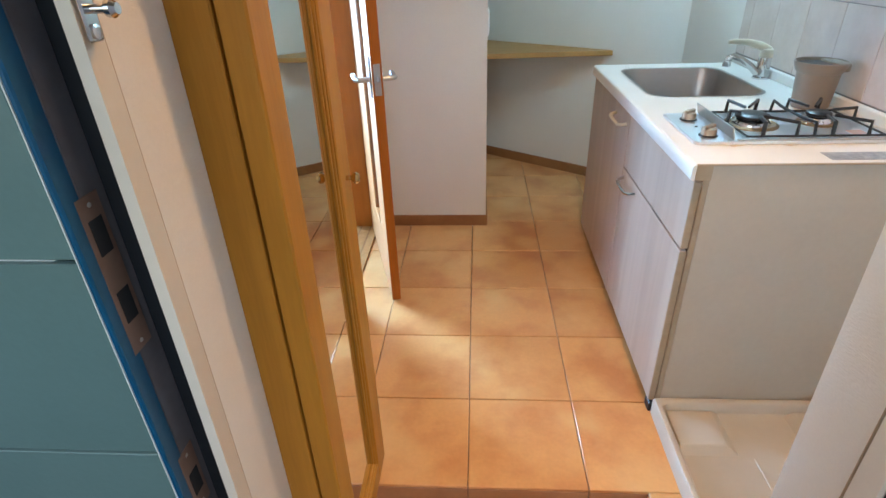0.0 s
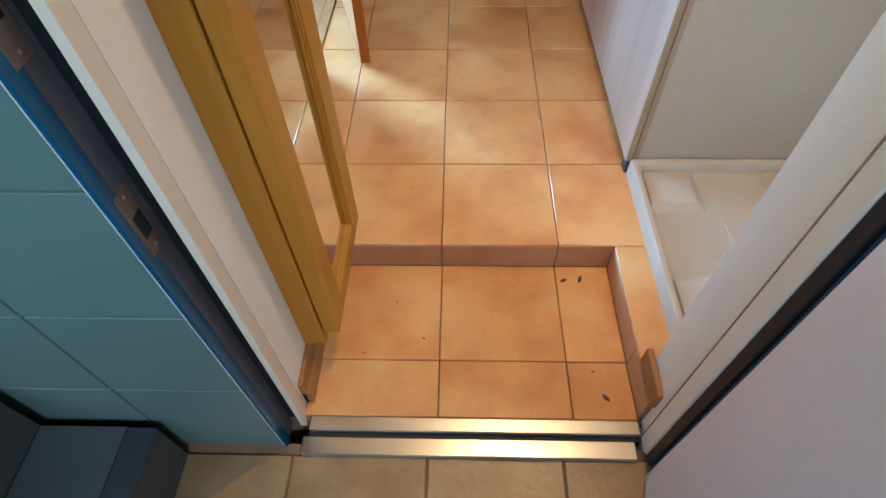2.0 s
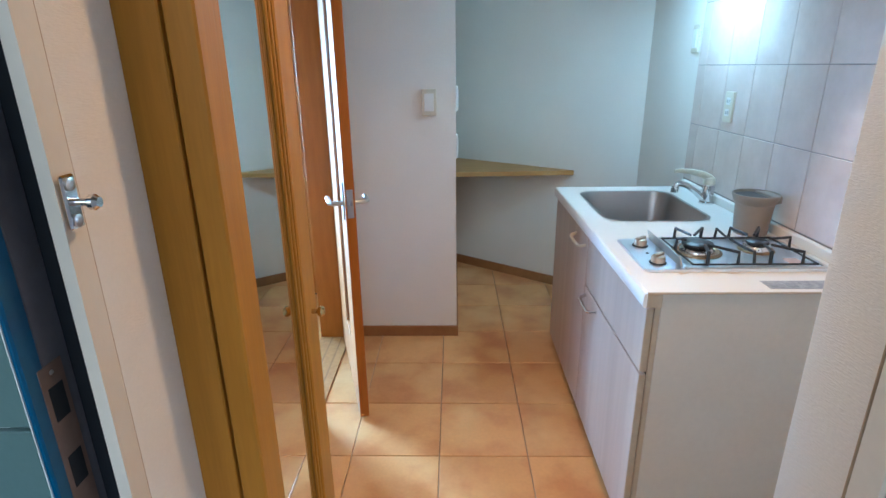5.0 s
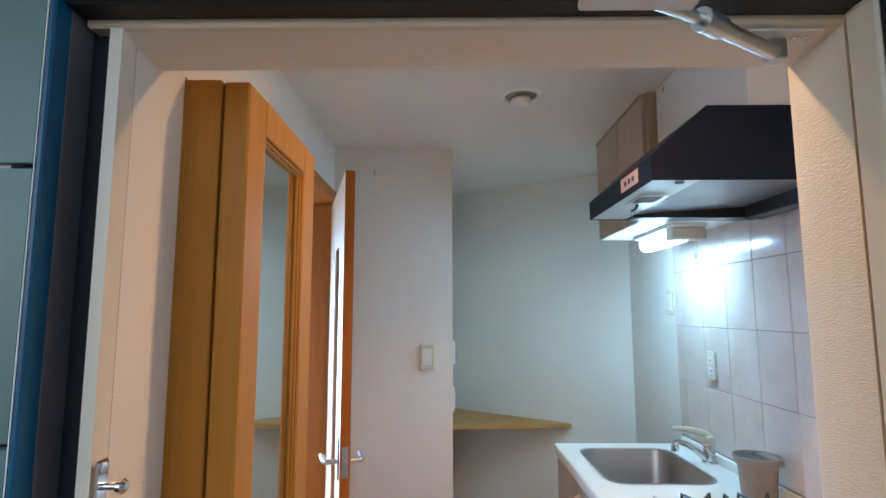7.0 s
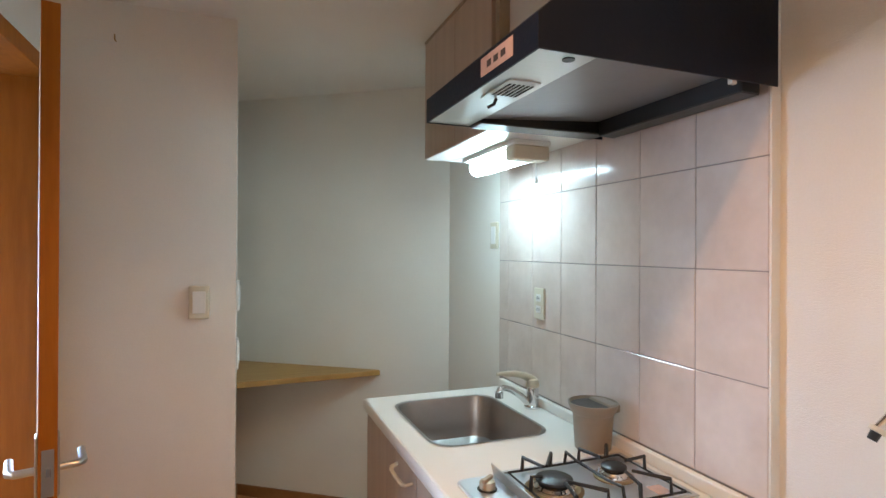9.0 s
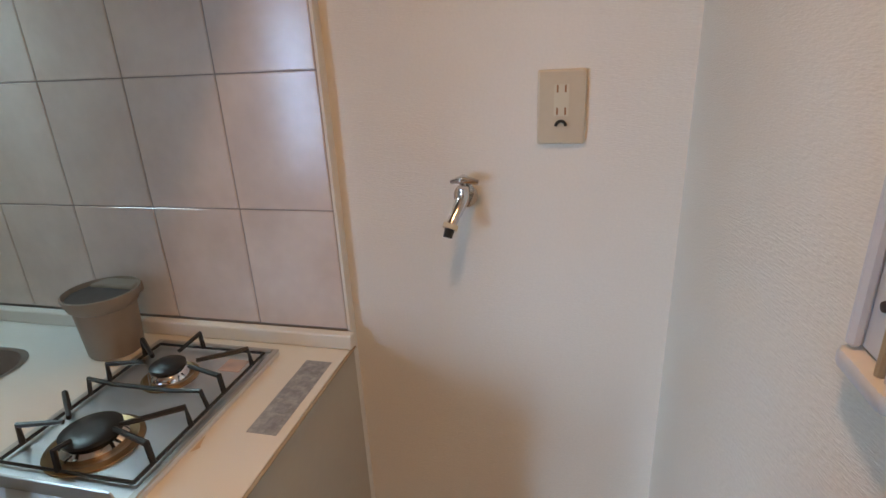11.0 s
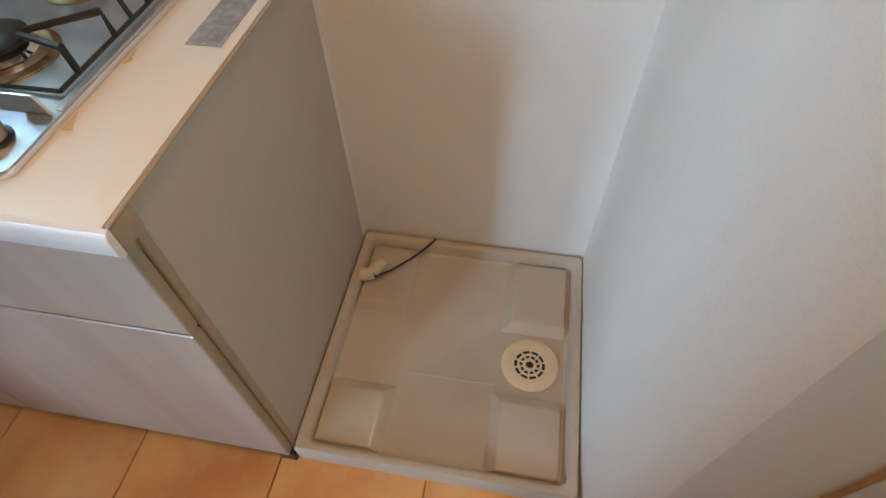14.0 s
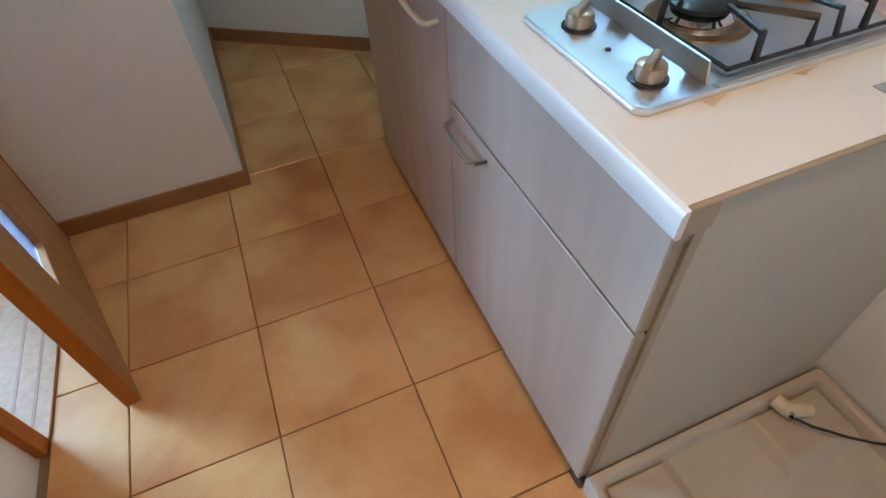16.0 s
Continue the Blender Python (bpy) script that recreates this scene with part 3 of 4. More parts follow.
# ---- waste pot ----
pot = thing("waste_pot", (1.075, 0.80, 0.822), "taupe plastic waste pot lined with a dark bag", "waste pot")
part("body", lathe([(0.050, 0.8222), (0.053, 0.826), (0.060, 0.928), (0.066, 0.934), (0.0735, 0.955), (0.0735, 0.961), (0.070, 0.962), (0.0625, 0.944), (0.057, 0.930), (0.049, 0.84)], (1.075, 0.80, 0), steps=32), BIN, pot, smooth=True)
part("spout", prism([(1.10, 0.745), (1.138, 0.752), (1.142, 0.842), (1.10, 0.855)], 0.935, 0.960, bevel=0.005), BIN, pot, "taupe side hopper")
part("bag", lathe([(0.066, 0.953), (0.061, 0.942), (0.052, 0.925), (0.02, 0.905)], (1.075, 0.80, 0), steps=18), BINBAG, pot, "dark liner", smooth=True)

# ---- stove ----
TX0, TX1, TY0, TY1 = 0.595, 1.105, 0.43, 0.715
stove = thing("gas_stove", (0.85, 0.57, 0.822), "two-burner built-in gas stove with stained steel top", "gas stove")
part("top_plate", prism([(TX0 + 0.012, TY0), (TX1, TY0), (TX1, TY1), (TX0 + 0.012, TY1), (TX0, TY1 - 0.012), (TX0, TY0 + 0.012)], 0.8222, 0.832, bevel=0.003), STOVESTEEL, stove)
rimm = bmesh.new()
box(TX0 + 0.11, TX1, TY0, TY0 + 0.012, 0.8322, 0.8365, 0.0015, bm=rimm)
box(TX0 + 0.11, TX1, TY1 - 0.012, TY1, 0.8322, 0.8365, 0.0015, bm=rimm)
box(TX1 - 0.012, TX1, TY0 + 0.0122, TY1 - 0.0122, 0.8322, 0.8365, 0.0015, bm=rimm)
part("rim", rimm, STEEL, stove)
b = box(0.698, 0.7015, TY0 + 0.012, TY1 - 0.008, 0.8322, 0.866, 0.001)
b.transform(Matrix.Translation((0.70, 0, 0.832)) @ Matrix.Rotation(radians(-14), 4, "Y") @ Matrix.Translation((-0.70, 0, -0.832)))
part("guard_plate", b, STEEL, stove, "upright steel guard plate")
KNOB = mat("worn_bronze_knob", (0.50, 0.40, 0.30), 0.34, 0.8, vary=0.12, scale=30)
for kx, ky in ((0.648, 0.485), (0.648, 0.64)):
    k = part("knob", lathe([(0.0195, 0.8352), (0.0200, 0.846), (0.0185, 0.852), (0.0150, 0.854)], (kx, ky, 0)), KNOB, stove, "worn bronze gas knob", smooth=True)
    part("collar", lathe([(0.0245, 0.8322), (0.0245, 0.834), (0.0215, 0.835)], (kx, ky, 0)), BLACK, k, "black knob collar", smooth=True)
    g = box(-0.021, 0.021, -0.006, 0.006, 0, 0.010, 0.003, segments=2)
    g.transform(Matrix.Translation((kx, ky, 0.852)) @ Matrix.Rotation(radians(35), 4, "Z"))
    part("grip", g, KNOB, k, "bronze grip")
part("lens", lathe([(0.004, 0.8322), (0.004, 0.834)], (0.645, 0.565, 0)), BLACK, stove, "small dark lens")
part("rating_label", box(1.02, 1.06, 0.47, 0.515, 0.8322, 0.8328), STICKER, stove, "pinkish rating label")
for bx, by, r, tag in ((0.80, 0.582, 1.0, "large"), (0.985, 0.592, 0.72, "small")):
    ring = part("burner_tray", lathe([(0.072 * r, 0.8322), (0.072 * r, 0.835), (0.064 * r, 0.839), (0.048 * r, 0.834), (0.040 * r, 0.834)], (bx, by, 0), steps=36), BURN, stove, "heat-browned %s burner ring" % tag, smooth=True)
    part("burner_body", lathe([(0.052 * r, 0.8322), (0.050 * r, 0.842), (0.040 * r, 0.850), (0.036 * r, 0.852)], (bx, by, 0), steps=36), CHROME, ring, smooth=True)
    part("burner_cap", lathe([(0.036 * r, 0.852), (0.045 * r, 0.855), (0.045 * r, 0.861), (0.036 * r, 0.865), (0.012, 0.866)], (bx, by, 0), steps=36), BLACK, ring, "black burner cap", smooth=True)
    part("igniter", rod([(bx - 0.055 * r, by + 0.01, 0.834), (bx - 0.052 * r, by + 0.01, 0.862)], 0.0022, sides=6), CHROME, ring)
# wire trivet: a rectangle on the plate and raised arms
part("trivet_frame", rod([(0.735, 0.452, 0.838), (1.083, 0.452, 0.838), (1.083, 0.695, 0.838), (0.735, 0.695, 0.838), (0.735, 0.452, 0.838)], 0.0032, sides=6), BLACK, stove, "black wire trivet frame")
part("trivet_bar", rod([(0.905, 0.452, 0.838), (0.905, 0.46, 0.872), (0.905, 0.52, 0.866), (0.905, 0.64, 0.866), (0.905, 0.688, 0.872), (0.905, 0.695, 0.838)], 0.0042, sides=6), BLACK, stove, "black trivet bar")


def trivet_arm(foot, top, inner):
    part("trivet_arm", rod([foot, top, inner], [0.0052, 0.0052, 0.0042], sides=6), BLACK, stove, "black trivet arm")


for x0, bx in ((0.775, 0.80), (0.86, 0.81), (0.95, 0.975), (1.04, 0.995)):
    trivet_arm((x0, 0.452, 0.838), (x0, 0.455, 0.873), (bx, 0.535, 0.868))
    trivet_arm((x0, 0.695, 0.838), (x0, 0.692, 0.873), (bx, 0.632, 0.868))
trivet_arm((1.083, 0.59, 0.838), (1.081, 0.59, 0.873), (1.02, 0.592, 0.868))
trivet_arm((0.735, 0.582, 0.838), (0.737, 0.582, 0.873), (0.765, 0.582, 0.868))

# ---- range hood ----
HY0, HY1, HZ = 0.282, 0.882, 1.77
HX = 0.570
hood = thing("range_hood", (0.9, 0.56, HZ), "black painted range hood with a slanted front", "range hood")
side = [(HX, HZ), (HX, 1.835), (0.72, 1.968), (TW - 0.002, 1.968), (TW - 0.002, HZ)]


def sheet(profile, y0, y1):
    bm = bmesh.new()
    a = [bm.verts.new((x, y0, z)) for x, z in profile]
    b = [bm.verts.new((x, y1, z)) for x, z in profile]
    bm.faces.new(a)
    bm.faces.new(b)
    for i in range(len(a)):
        j = (i + 1) % len(a)
        bm.faces.new((a[i], a[j], b[j], b[i]))
    return bm


part("side_plate", sheet(side, HY0, HY0 + 0.004), HOOD, hood)
part("side_plate", sheet(side, HY1 - 0.004, HY1), HOOD, hood)
part("front_plate", sheet([(HX, HZ), (HX, 1.835), (HX + 0.004, 1.835), (HX + 0.004, HZ)], HY0 + 0.0042, HY1 - 0.0042), HOOD, hood)
part("slanted_plate", sheet([(HX, 1.8352), (0.72, 1.968), (0.72, 1.962), (HX + 0.005, 1.8335)], HY0 + 0.0042, HY1 - 0.0042), HOOD, hood)
part("top_plate", box(0.7202, TW - 0.002, HY0 + 0.0042, HY1 - 0.0042, 1.963, 1.968), HOOD, hood)
part("front_strip", box(HX + 0.0045, 0.70, HY0 + 0.0045, HY1 - 0.0045, 1.772, 1.777, 0.001), STEEL, hood, "bright steel underside strip")
part("filter_plate", sheet([(0.70, 1.777), (1.09, 1.803), (1.09, 1.807), (0.70, 1.781)], HY0 + 0.0045, HY1 - 0.08), HOODIN, hood, "grey filter plate")
part("side_trough", box(0.702, 1.12, HY1 - 0.079, HY1 - 0.0045, 1.765, 1.813, 0.003), BLACK, hood, "black oil trough")
part("back_trough", box(1.091, 1.150, HY0 + 0.03, HY1 - 0.08, 1.758, 1.813, 0.003), BLACK, hood, "black oil trough")
part("clip", box(1.04, 1.055, HY0 + 0.008, HY0 + 0.02, 1.765, 1.798, 0.001), WHITEPL, hood, "small white clip")
part("button", lathe([(0.012, 1.7695), (0.012, 1.7718)], (0.655, 0.315, 0), steps=18), BLACK, hood, "round lamp button")
grille = part("grille", box(0.606, 0.682, 0.455, 0.60, 1.7685, 1.7718, 0.001), STEEL, hood, "steel vent panel")
for i in range(6):
    part("slot", box(0.616 + i * 0.011, 0.621 + i * 0.011, 0.475, 0.56, 1.7675, 1.7684), GAP_SHADE, grille, "dark vent slot")
part("lever", rod([(0.64, 0.585, 1.7685), (0.636, 0.59, 1.755), (0.628, 0.605, 1.751)], 0.004, sides=6), BLACK, hood, "small black lever")
stk = part("sticker", box(HX - 0.0008, HX - 0.0002, 0.375, 0.52, 1.788, 1.828), STICKER, hood, "pink sticker with dark marks")
for i in range(3):
    part("print_bar", box(HX - 0.0014, HX - 0.0009, 0.405 + i * 0.032, 0.425 + i * 0.032, 1.801, 1.815), INK, stk, "dark printed mark")

duct = solo("duct_cover", box(0.84, XR - 0.003, 0.30, 0.898, 1.9688, H - 0.002, 0.001), PAPER, "cream papered duct cover above the range hood", "duct cover")
for i, y in enumerate((0.50, 0.82)):
    solo("hook", rod([(0.855, y, 2.02 + 0.22 * i), (0.842, y, 2.02 + 0.22 * i), (0.836, y, 2.013 + 0.22 * i), (0.838, y, 2.035 + 0.22 * i)], 0.002, sides=6), BRASS, "tiny brass hook screwed in the cover", "hook", group="hooks above the range hood")

# ---- wall cabinet and its lamp ----
upper = thing("wall_cabinet", (1.0, 1.2, 1.785), "pale pinkish wall cabinet hung under the ceiling", "cabinet")
part("body", box(0.812, XR - 0.003, 0.925, 1.546, 1.80, H - 0.004), CABSIDE, upper)
part("bottom_panel", box(0.796, XR - 0.003, 0.925, 1.546, 1.785, 1.7995, 0.001), WHITEPL, upper, "white bottom panel")
part("door", box(0.793, 0.811, 0.927, 1.2215, 1.788, H - 0.012, 0.002), CABFRONT, upper)
part("door", box(0.793, 0.811, 1.2245, 1.545, 1.788, H - 0.012, 0.002), CABFRONT, upper)
part("filler", box(0.806, XR - 0.003, 0.899, 0.9245, 1.970, H - 0.004, 0.001), EDGE, upper, "tan filler strip")
part("top_trim", box(0.790, 0.8115, 0.927, 1.545, H - 0.0115, H - 0.002, 0.001), EDGE, upper, "tan top trim")
strip = thing("under_cabinet_lamp", (1.01, 1.24, 1.785), "lit fluorescent lamp with ivory end cap and pull cord", "lamp")
part("housing", box(0.925, 1.065, 1.02, 1.46, 1.768, 1.7845, 0.003), WHITEPL, strip)
part("diffuser", lathe([(0.030, 1.10), (0.034, 1.104), (0.034, 1.446), (0.030, 1.45)], (0.985, 0, 1.748), axis=Matrix.Rotation(radians(-90), 4, "X"), steps=20), TUBE, strip, "glowing white diffuser", smooth=True)
part("reflector", box(1.026, 1.030, 1.10, 1.456, 1.722, 1.7678, 0.001), WHITEPL, strip, "white back plate")
part("end_cap", box(0.930, 1.065, 1.03, 1.098, 1.720, 1.7678, 0.004), PLASTIC, strip, "ivory end cap")
cord = part("pull_cord", rod([(1.03, 1.06, 1.7205), (1.03, 1.06, 1.665)], 0.0015, sides=6), WHITEPL, strip)
part("pull", lathe([(0.004, 1.645), (0.006, 1.65), (0.004, 1.666)], (1.03, 1.06, 0), steps=10), WHITEPL, cord)


# ---- plates on walls ----
def wall_plate(name, at, turn, label, category, style, size=(0.07, 0.12), group="", deep=0.010, material=None):
    """A plate in the xz plane facing -y, then turned about z."""
    th = thing(name, (0, 0, 0), label, category, group)
    w, h = size
    m = Matrix.Translation(at) @ Matrix.Rotation(radians(turn), 4, "Z")
    b = box(-w / 2, w / 2, -deep, 0, -h / 2, h / 2, 0.0035, segments=2)
    b.transform(m)
    plate = part("plate", b, material or PLASTIC, th)
    if style == "socket":
        for dz in (0.022, -0.022):
            b = box(-0.017, 0.017, -deep - 0.002, -deep, dz - 0.014, dz + 0.014, 0.001)
            b.transform(m)
            face = part("socket", b, WHITEPL, plate)
            for dx in (-0.0065, 0.0065):
                b = box(dx - 0.0016, dx + 0.0016, -deep - 0.0026, -deep - 0.0019, dz - 0.006, dz + 0.006)
                b.transform(m)
                part("slot", b, GAP_SHADE, face)
    elif style == "washer":
        for dz in (0.03, -0.006):
            for dx in (-0.0065, 0.0065):
                b = box(dx - 0.0014, dx + 0.0014, -deep - 0.0008, -deep, dz - 0.006, dz + 0.006)
                b.transform(m)
                part("slot", b, BASE, plate)
        b = box(-0.012, 0.012, -deep - 0.0006, -deep + 0.001, -0.014, 0.037, 0.0003)
        b.transform(m)
        part("socket", b, PLASTIC, plate)
        b = rod([m @ p for p in arc((0, -deep - 0.002, -0.030), (0.008, 0, 0), (0, 0, 0.008), 0, math.pi, 10)], 0.0026, sides=6)
        part("earth_flap", b, BLACK, plate)
    else:
        b = box(-0.022, 0.022, -deep - 0.004, -deep, -0.040, 0.040, 0.0015)
        b.transform(m)
        part("rocker", b, WHITEPL, plate)
    return th


wall_plate("wall_socket", (TW, 1.250, 1.210), -90, "ivory double wall socket on the tiled wall", "socket", "socket", group="kitchen wall plates")
wall_plate("wall_switch", (1.166, 1.640, 1.482), -90, "ivory switch plate beside the tiles", "switch", "switch", group="kitchen wall plates")
wall_plate("wall_switch", (-0.055, 1.606, 1.219), 0, "ivory light switch on the papered pillar", "switch", "switch", deep=0.016)
wall_plate("wall_switch", (0.07, 1.80, 1.225), 90, "white switch plate round the pillar corner", "switch", "switch", deep=0.012, material=WHITEPL)
wall_plate("wall_phone_plate", (0.07, 1.82, 0.985), 90, "white plate round the pillar corner", "plate", "switch", deep=0.010, material=WHITEPL)
wall_plate("washer_socket", (XR, -0.115, 1.294), -90, "beige earthed wall socket above the washing place", "socket", "washer", size=(0.078, 0.12), material=mat("beige_plate", (0.62, 0.53, 0.40), 0.4, vary=0.05))

# ---- washing place tap ----
valve = thing("washer_tap", (XR, 0.05, 1.14), "chrome washing machine tap on the papered wall", "tap")
part("flange", lathe([(0.022, -0.008), (0.022, -0.003), (0.015, 0.0)], (XR, 0.05, 1.142), axis="X"), CHROME, valve, smooth=True)
part("stem", rod([(XR - 0.004, 0.05, 1.142), (XR - 0.03, 0.05, 1.142)], 0.009, sides=14), CHROME, valve, smooth=True)
part("body", rod([(XR - 0.03, 0.05, 1.162), (XR - 0.03, 0.05, 1.15), (XR - 0.034, 0.052, 1.138), (XR - 0.054, 0.060, 1.118), (XR - 0.066, 0.066, 1.104)], [0.010, 0.012, 0.012, 0.0095, 0.009], sides=14), CHROME, valve, smooth=True)
part("handle", rod([(XR - 0.03, 0.072, 1.172), (XR - 0.03, 0.058, 1.175), (XR - 0.03, 0.05, 1.176), (XR - 0.03, 0.040, 1.175), (XR - 0.03, 0.022, 1.172)], [0.004, 0.006, 0.010, 0.007, 0.0045], sides=10), CHROME, valve, smooth=True)
part("collar", rod([(XR - 0.066, 0.066, 1.105), (XR - 0.070, 0.068, 1.098)], [0.0135, 0.0135], sides=16), PLASTIC, valve, "ivory collar")
part("nozzle", rod([(XR - 0.070, 0.068, 1.0975), (XR - 0.077, 0.071, 1.084)], [0.009, 0.008], sides=14), BLACK, valve, "dark nozzle")

# ---- holder on the wall of the washing place ----
holder = thing("wall_holder", (0.592, -0.328, 1.17), "pale milky plastic holder screwed to the wallpaper", "wall holder")
part("plate", box(0.563, 0.622, -0.336, -0.321, 1.196, 1.34, 0.002), FROSTPL, holder)
for x in (0.565, 0.613):
    part("flange", box(x, x + 0.008, -0.3208, -0.311, 1.197, 1.335, 0.003), FROSTPL, holder)
part("cup", prism(rounded(0.559, 0.626, -0.337, -0.308, 0.010, 4), 1.181, 1.1955, bevel=0.004), FROSTPL, holder, "rounded milky lower cup", smooth=True)
part("pin", rod([(0.584, -0.316, 1.196), (0.584, -0.316, 1.33)], 0.003, sides=8), EDGE, holder, "thin tan pin", smooth=True)
for z in (1.232, 1.315):
    part("screw", lathe([(0.004, -0.3215), (0.0035, -0.3195), (0.001, -0.319)], (0.604, 0.0, z), axis="Y", steps=10), INK, holder, "dark screw")

# ---- washing machine pan ----
PX0, PX1, PY0, PY1 = 0.57, XR - 0.004, -0.318, 0.293
pan = thing("washer_pan", (0.88, 0, 0), "stone-grey plastic washing machine drip pan on the floor", "drip pan")
bm = bmesh.new()
rings = []
for inset, z, r in ((0, -0.006, 0.008), (0, 0.052, 0.008), (0.004, 0.060, 0.010), (0.016, 0.060, 0.016), (0.022, 0.055, 0.022), (0.030, 0.026, 0.024), (0.036, 0.022, 0.026)):
    rings.append([bm.verts.new((x, y, z)) for x, y in rounded(PX0 + inset, PX1 - inset, PY0 + inset, PY1 - inset, r, 4)])
for a, b in zip(rings, rings[1:]):
    for i in range(len(a)):
        bm.faces.new((a[i], a[(i + 1) % len(a)], b[(i + 1) % len(a)], b[i]))
bm.faces.new(rings[-1])
part("tray", bm, PAN, pan, smooth=True)
for x0, x1, y0, y1 in ((0.604, 0.762, 0.105, 0.26), (0.955, 1.158, 0.13, 0.26), (0.948, 1.158, -0.279, -0.120), (0.604, 0.785, -0.279, -0.118)):
    bm = bmesh.new()
    lo = [bm.verts.new((x, y, 0.0215)) for x, y in ((x0, y0), (x1, y0), (x1, y1), (x0, y1))]
    g = 0.026
    gx0, gx1 = (0, g) if x0 < 0.7 else (g, 0)
    gy0, gy1 = (0, g) if y0 < 0 else (g, 0)
    hi = [bm.verts.new((x, y, 0.040)) for x, y in ((x0 + gx0, y0 + gy0), (x1 - gx1, y0 + gy0), (x1 - gx1, y1 - gy1), (x0 + gx0, y1 - gy1))]
    bm.faces.new(hi)
    for i in range(4):
        bm.faces.new((lo[i], lo[(i + 1) % 4], hi[(i + 1) % 4], hi[i]))
    bmesh.ops.bevel(bm, geom=[e for e in bm.edges if all(v.co.z > 0.035 for v in e.verts)], offset=0.006, segments=3, affect="EDGES", profile=0.5)
    part("foot_pad", bm, PAN, pan, "raised foot pad", smooth=True)
part("ridge", box(0.80, 0.806, -0.12, 0.10, 0.0215, 0.0235, 0.0008), PAN, pan)
drain = part("drain_cover", lathe([(0.068, 0.022), (0.069, 0.028), (0.063, 0.031), (0.043, 0.0285)], (0.866, -0.20, 0), steps=40, caps=False), mat("cream_drain", (0.72, 0.60, 0.42), 0.4, vary=0.05), pan, "cream round drain cover", smooth=True)
# flat disc, coloured near-black as the shade down the drain
part("drain_well", lathe([(0.043, 0.0235), (0.0425, 0.0240)], (0.866, -0.20, 0), steps=30), DRAIN_SHADE, drain, "near-black disc painted as shade in the drain well")
CR = bpy.data.materials["cream_drain"]
for r in (0.043, 0.030, 0.017):
    part("ring", lathe([(r, 0.0255), (r, 0.0285), (r - 0.0055, 0.0285), (r - 0.0055, 0.0255)], (0.866, -0.20, 0), steps=30, caps=False), CR, drain)
for i in range(10):
    a = 2 * math.pi * i / 10
    part("spoke", rod([(0.866 + 0.012 * math.cos(a), -0.20 + 0.012 * math.sin(a), 0.0275), (0.866 + 0.045 * math.cos(a), -0.20 + 0.045 * math.sin(a), 0.0268)], 0.0024, sides=6), CR, drain)
part("pipe", lathe([(0.013, 0.0242), (0.013, 0.031), (0.010, 0.031), (0.010, 0.0242)], (0.866, -0.20, 0), steps=20, caps=False), CR, drain)
elbow = thing("hose_elbow", (1.05, 0.24, 0.046), "cream plastic hose elbow with a black cord, lying in the pan", "pipe elbow")
part("bend", rod([(1.085, 0.222, 0.064), (1.06, 0.232, 0.064), (1.045, 0.238, 0.064), (1.04, 0.245, 0.064), (1.036, 0.268, 0.064)], [0.017, 0.017, 0.0185, 0.017, 0.018], sides=16), CREAMPIPE, elbow, smooth=True)
part("ring", lathe([(0.010, 0.0), (0.010, 0.006), (0.006, 0.006), (0.006, 0)], (1.032, 0.226, 0.068), axis="X", steps=16, caps=False), CHROME, elbow)
part("cord", rod([(1.03, 0.226, 0.069), (1.06, 0.19, 0.064), (1.11, 0.145, 0.060), (1.15, 0.115, 0.058), (1.186, 0.088, 0.066)], 0.0032, sides=6), CORDM, elbow, "black cord", smooth=True)

# ---- corner shelf ----
shelf = solo("corner_shelf", prism([(0.072, 2.21), (0.787, 2.245), (0.782, 2.260), (0.072, 2.771)], 0.744, 0.772, bevel=0.003), mat("ochre_shelf", (0.52, 0.30, 0.10), 0.45, second=(0.46, 0.25, 0.08), stretch=(1, 7, 1), scale=6), "honey-coloured wooden corner shelf fixed between two walls", "shelf")

# ---- shoe closet ----
closet = thing("shoe_closet", (-0.48, -0.15, 0.0), "amber veneered built-in shoe closet with a mirrored door", "closet")
part("body", box(-0.69, -0.277, -0.317, 0.058, 0.0, 1.772, 0.002), CLOSET, closet)
CDX0, CDX1, CDZ0, CDZ1 = -0.2745, -0.236, 0.050, 1.770
cd = part("door", box(CDX0, CDX1, -0.314, -0.240, CDZ0, CDZ1, 0.003), CLOSET, closet, "amber door with a tall mirror")
part("far_stile", box(CDX0, CDX1, -0.018, 0.062, CDZ0, CDZ1, 0.003), CLOSET, cd)
part("top_rail", box(CDX0, CDX1, -0.2398, -0.0182, 1.712, CDZ1, 0.002), CLOSET, cd)
part("bottom_rail", box(CDX0, CDX1, -0.2398, -0.0182, CDZ0, 0.108, 0.002), CLOSET, cd)
part("mirror", box(-0.262, -0.252, -0.2396, -0.0184, 0.1085, 1.7115), MIRROR, cd, "tall clear mirror")
for y0, y1, z0, z1 in ((-0.2396, -0.234, 0.1085, 1.7115), (-0.024, -0.0184, 0.1085, 1.7115), (-0.2338, -0.0242, 1.706, 1.7115), (-0.2338, -0.0242, 0.1085, 0.114)):
    part("bead", box(-0.2518, -0.241, y0, y1, z0, z1, 0.0015), CLOSET, cd)
    part("bead", box(-0.2518, -0.246, y0 - 0.0 if y1 - y0 > 0.1 else (y0 - 0.004 if y0 > -0.1 else y0), y1 if y1 - y0 > 0.1 else (y1 + 0.004 if y0 < -0.1 else y1), z0 - (0.004 if z0 > 1 else 0), z1 + (0.004 if z1 < 1 else 0), 0.001), CLOSET, cd)
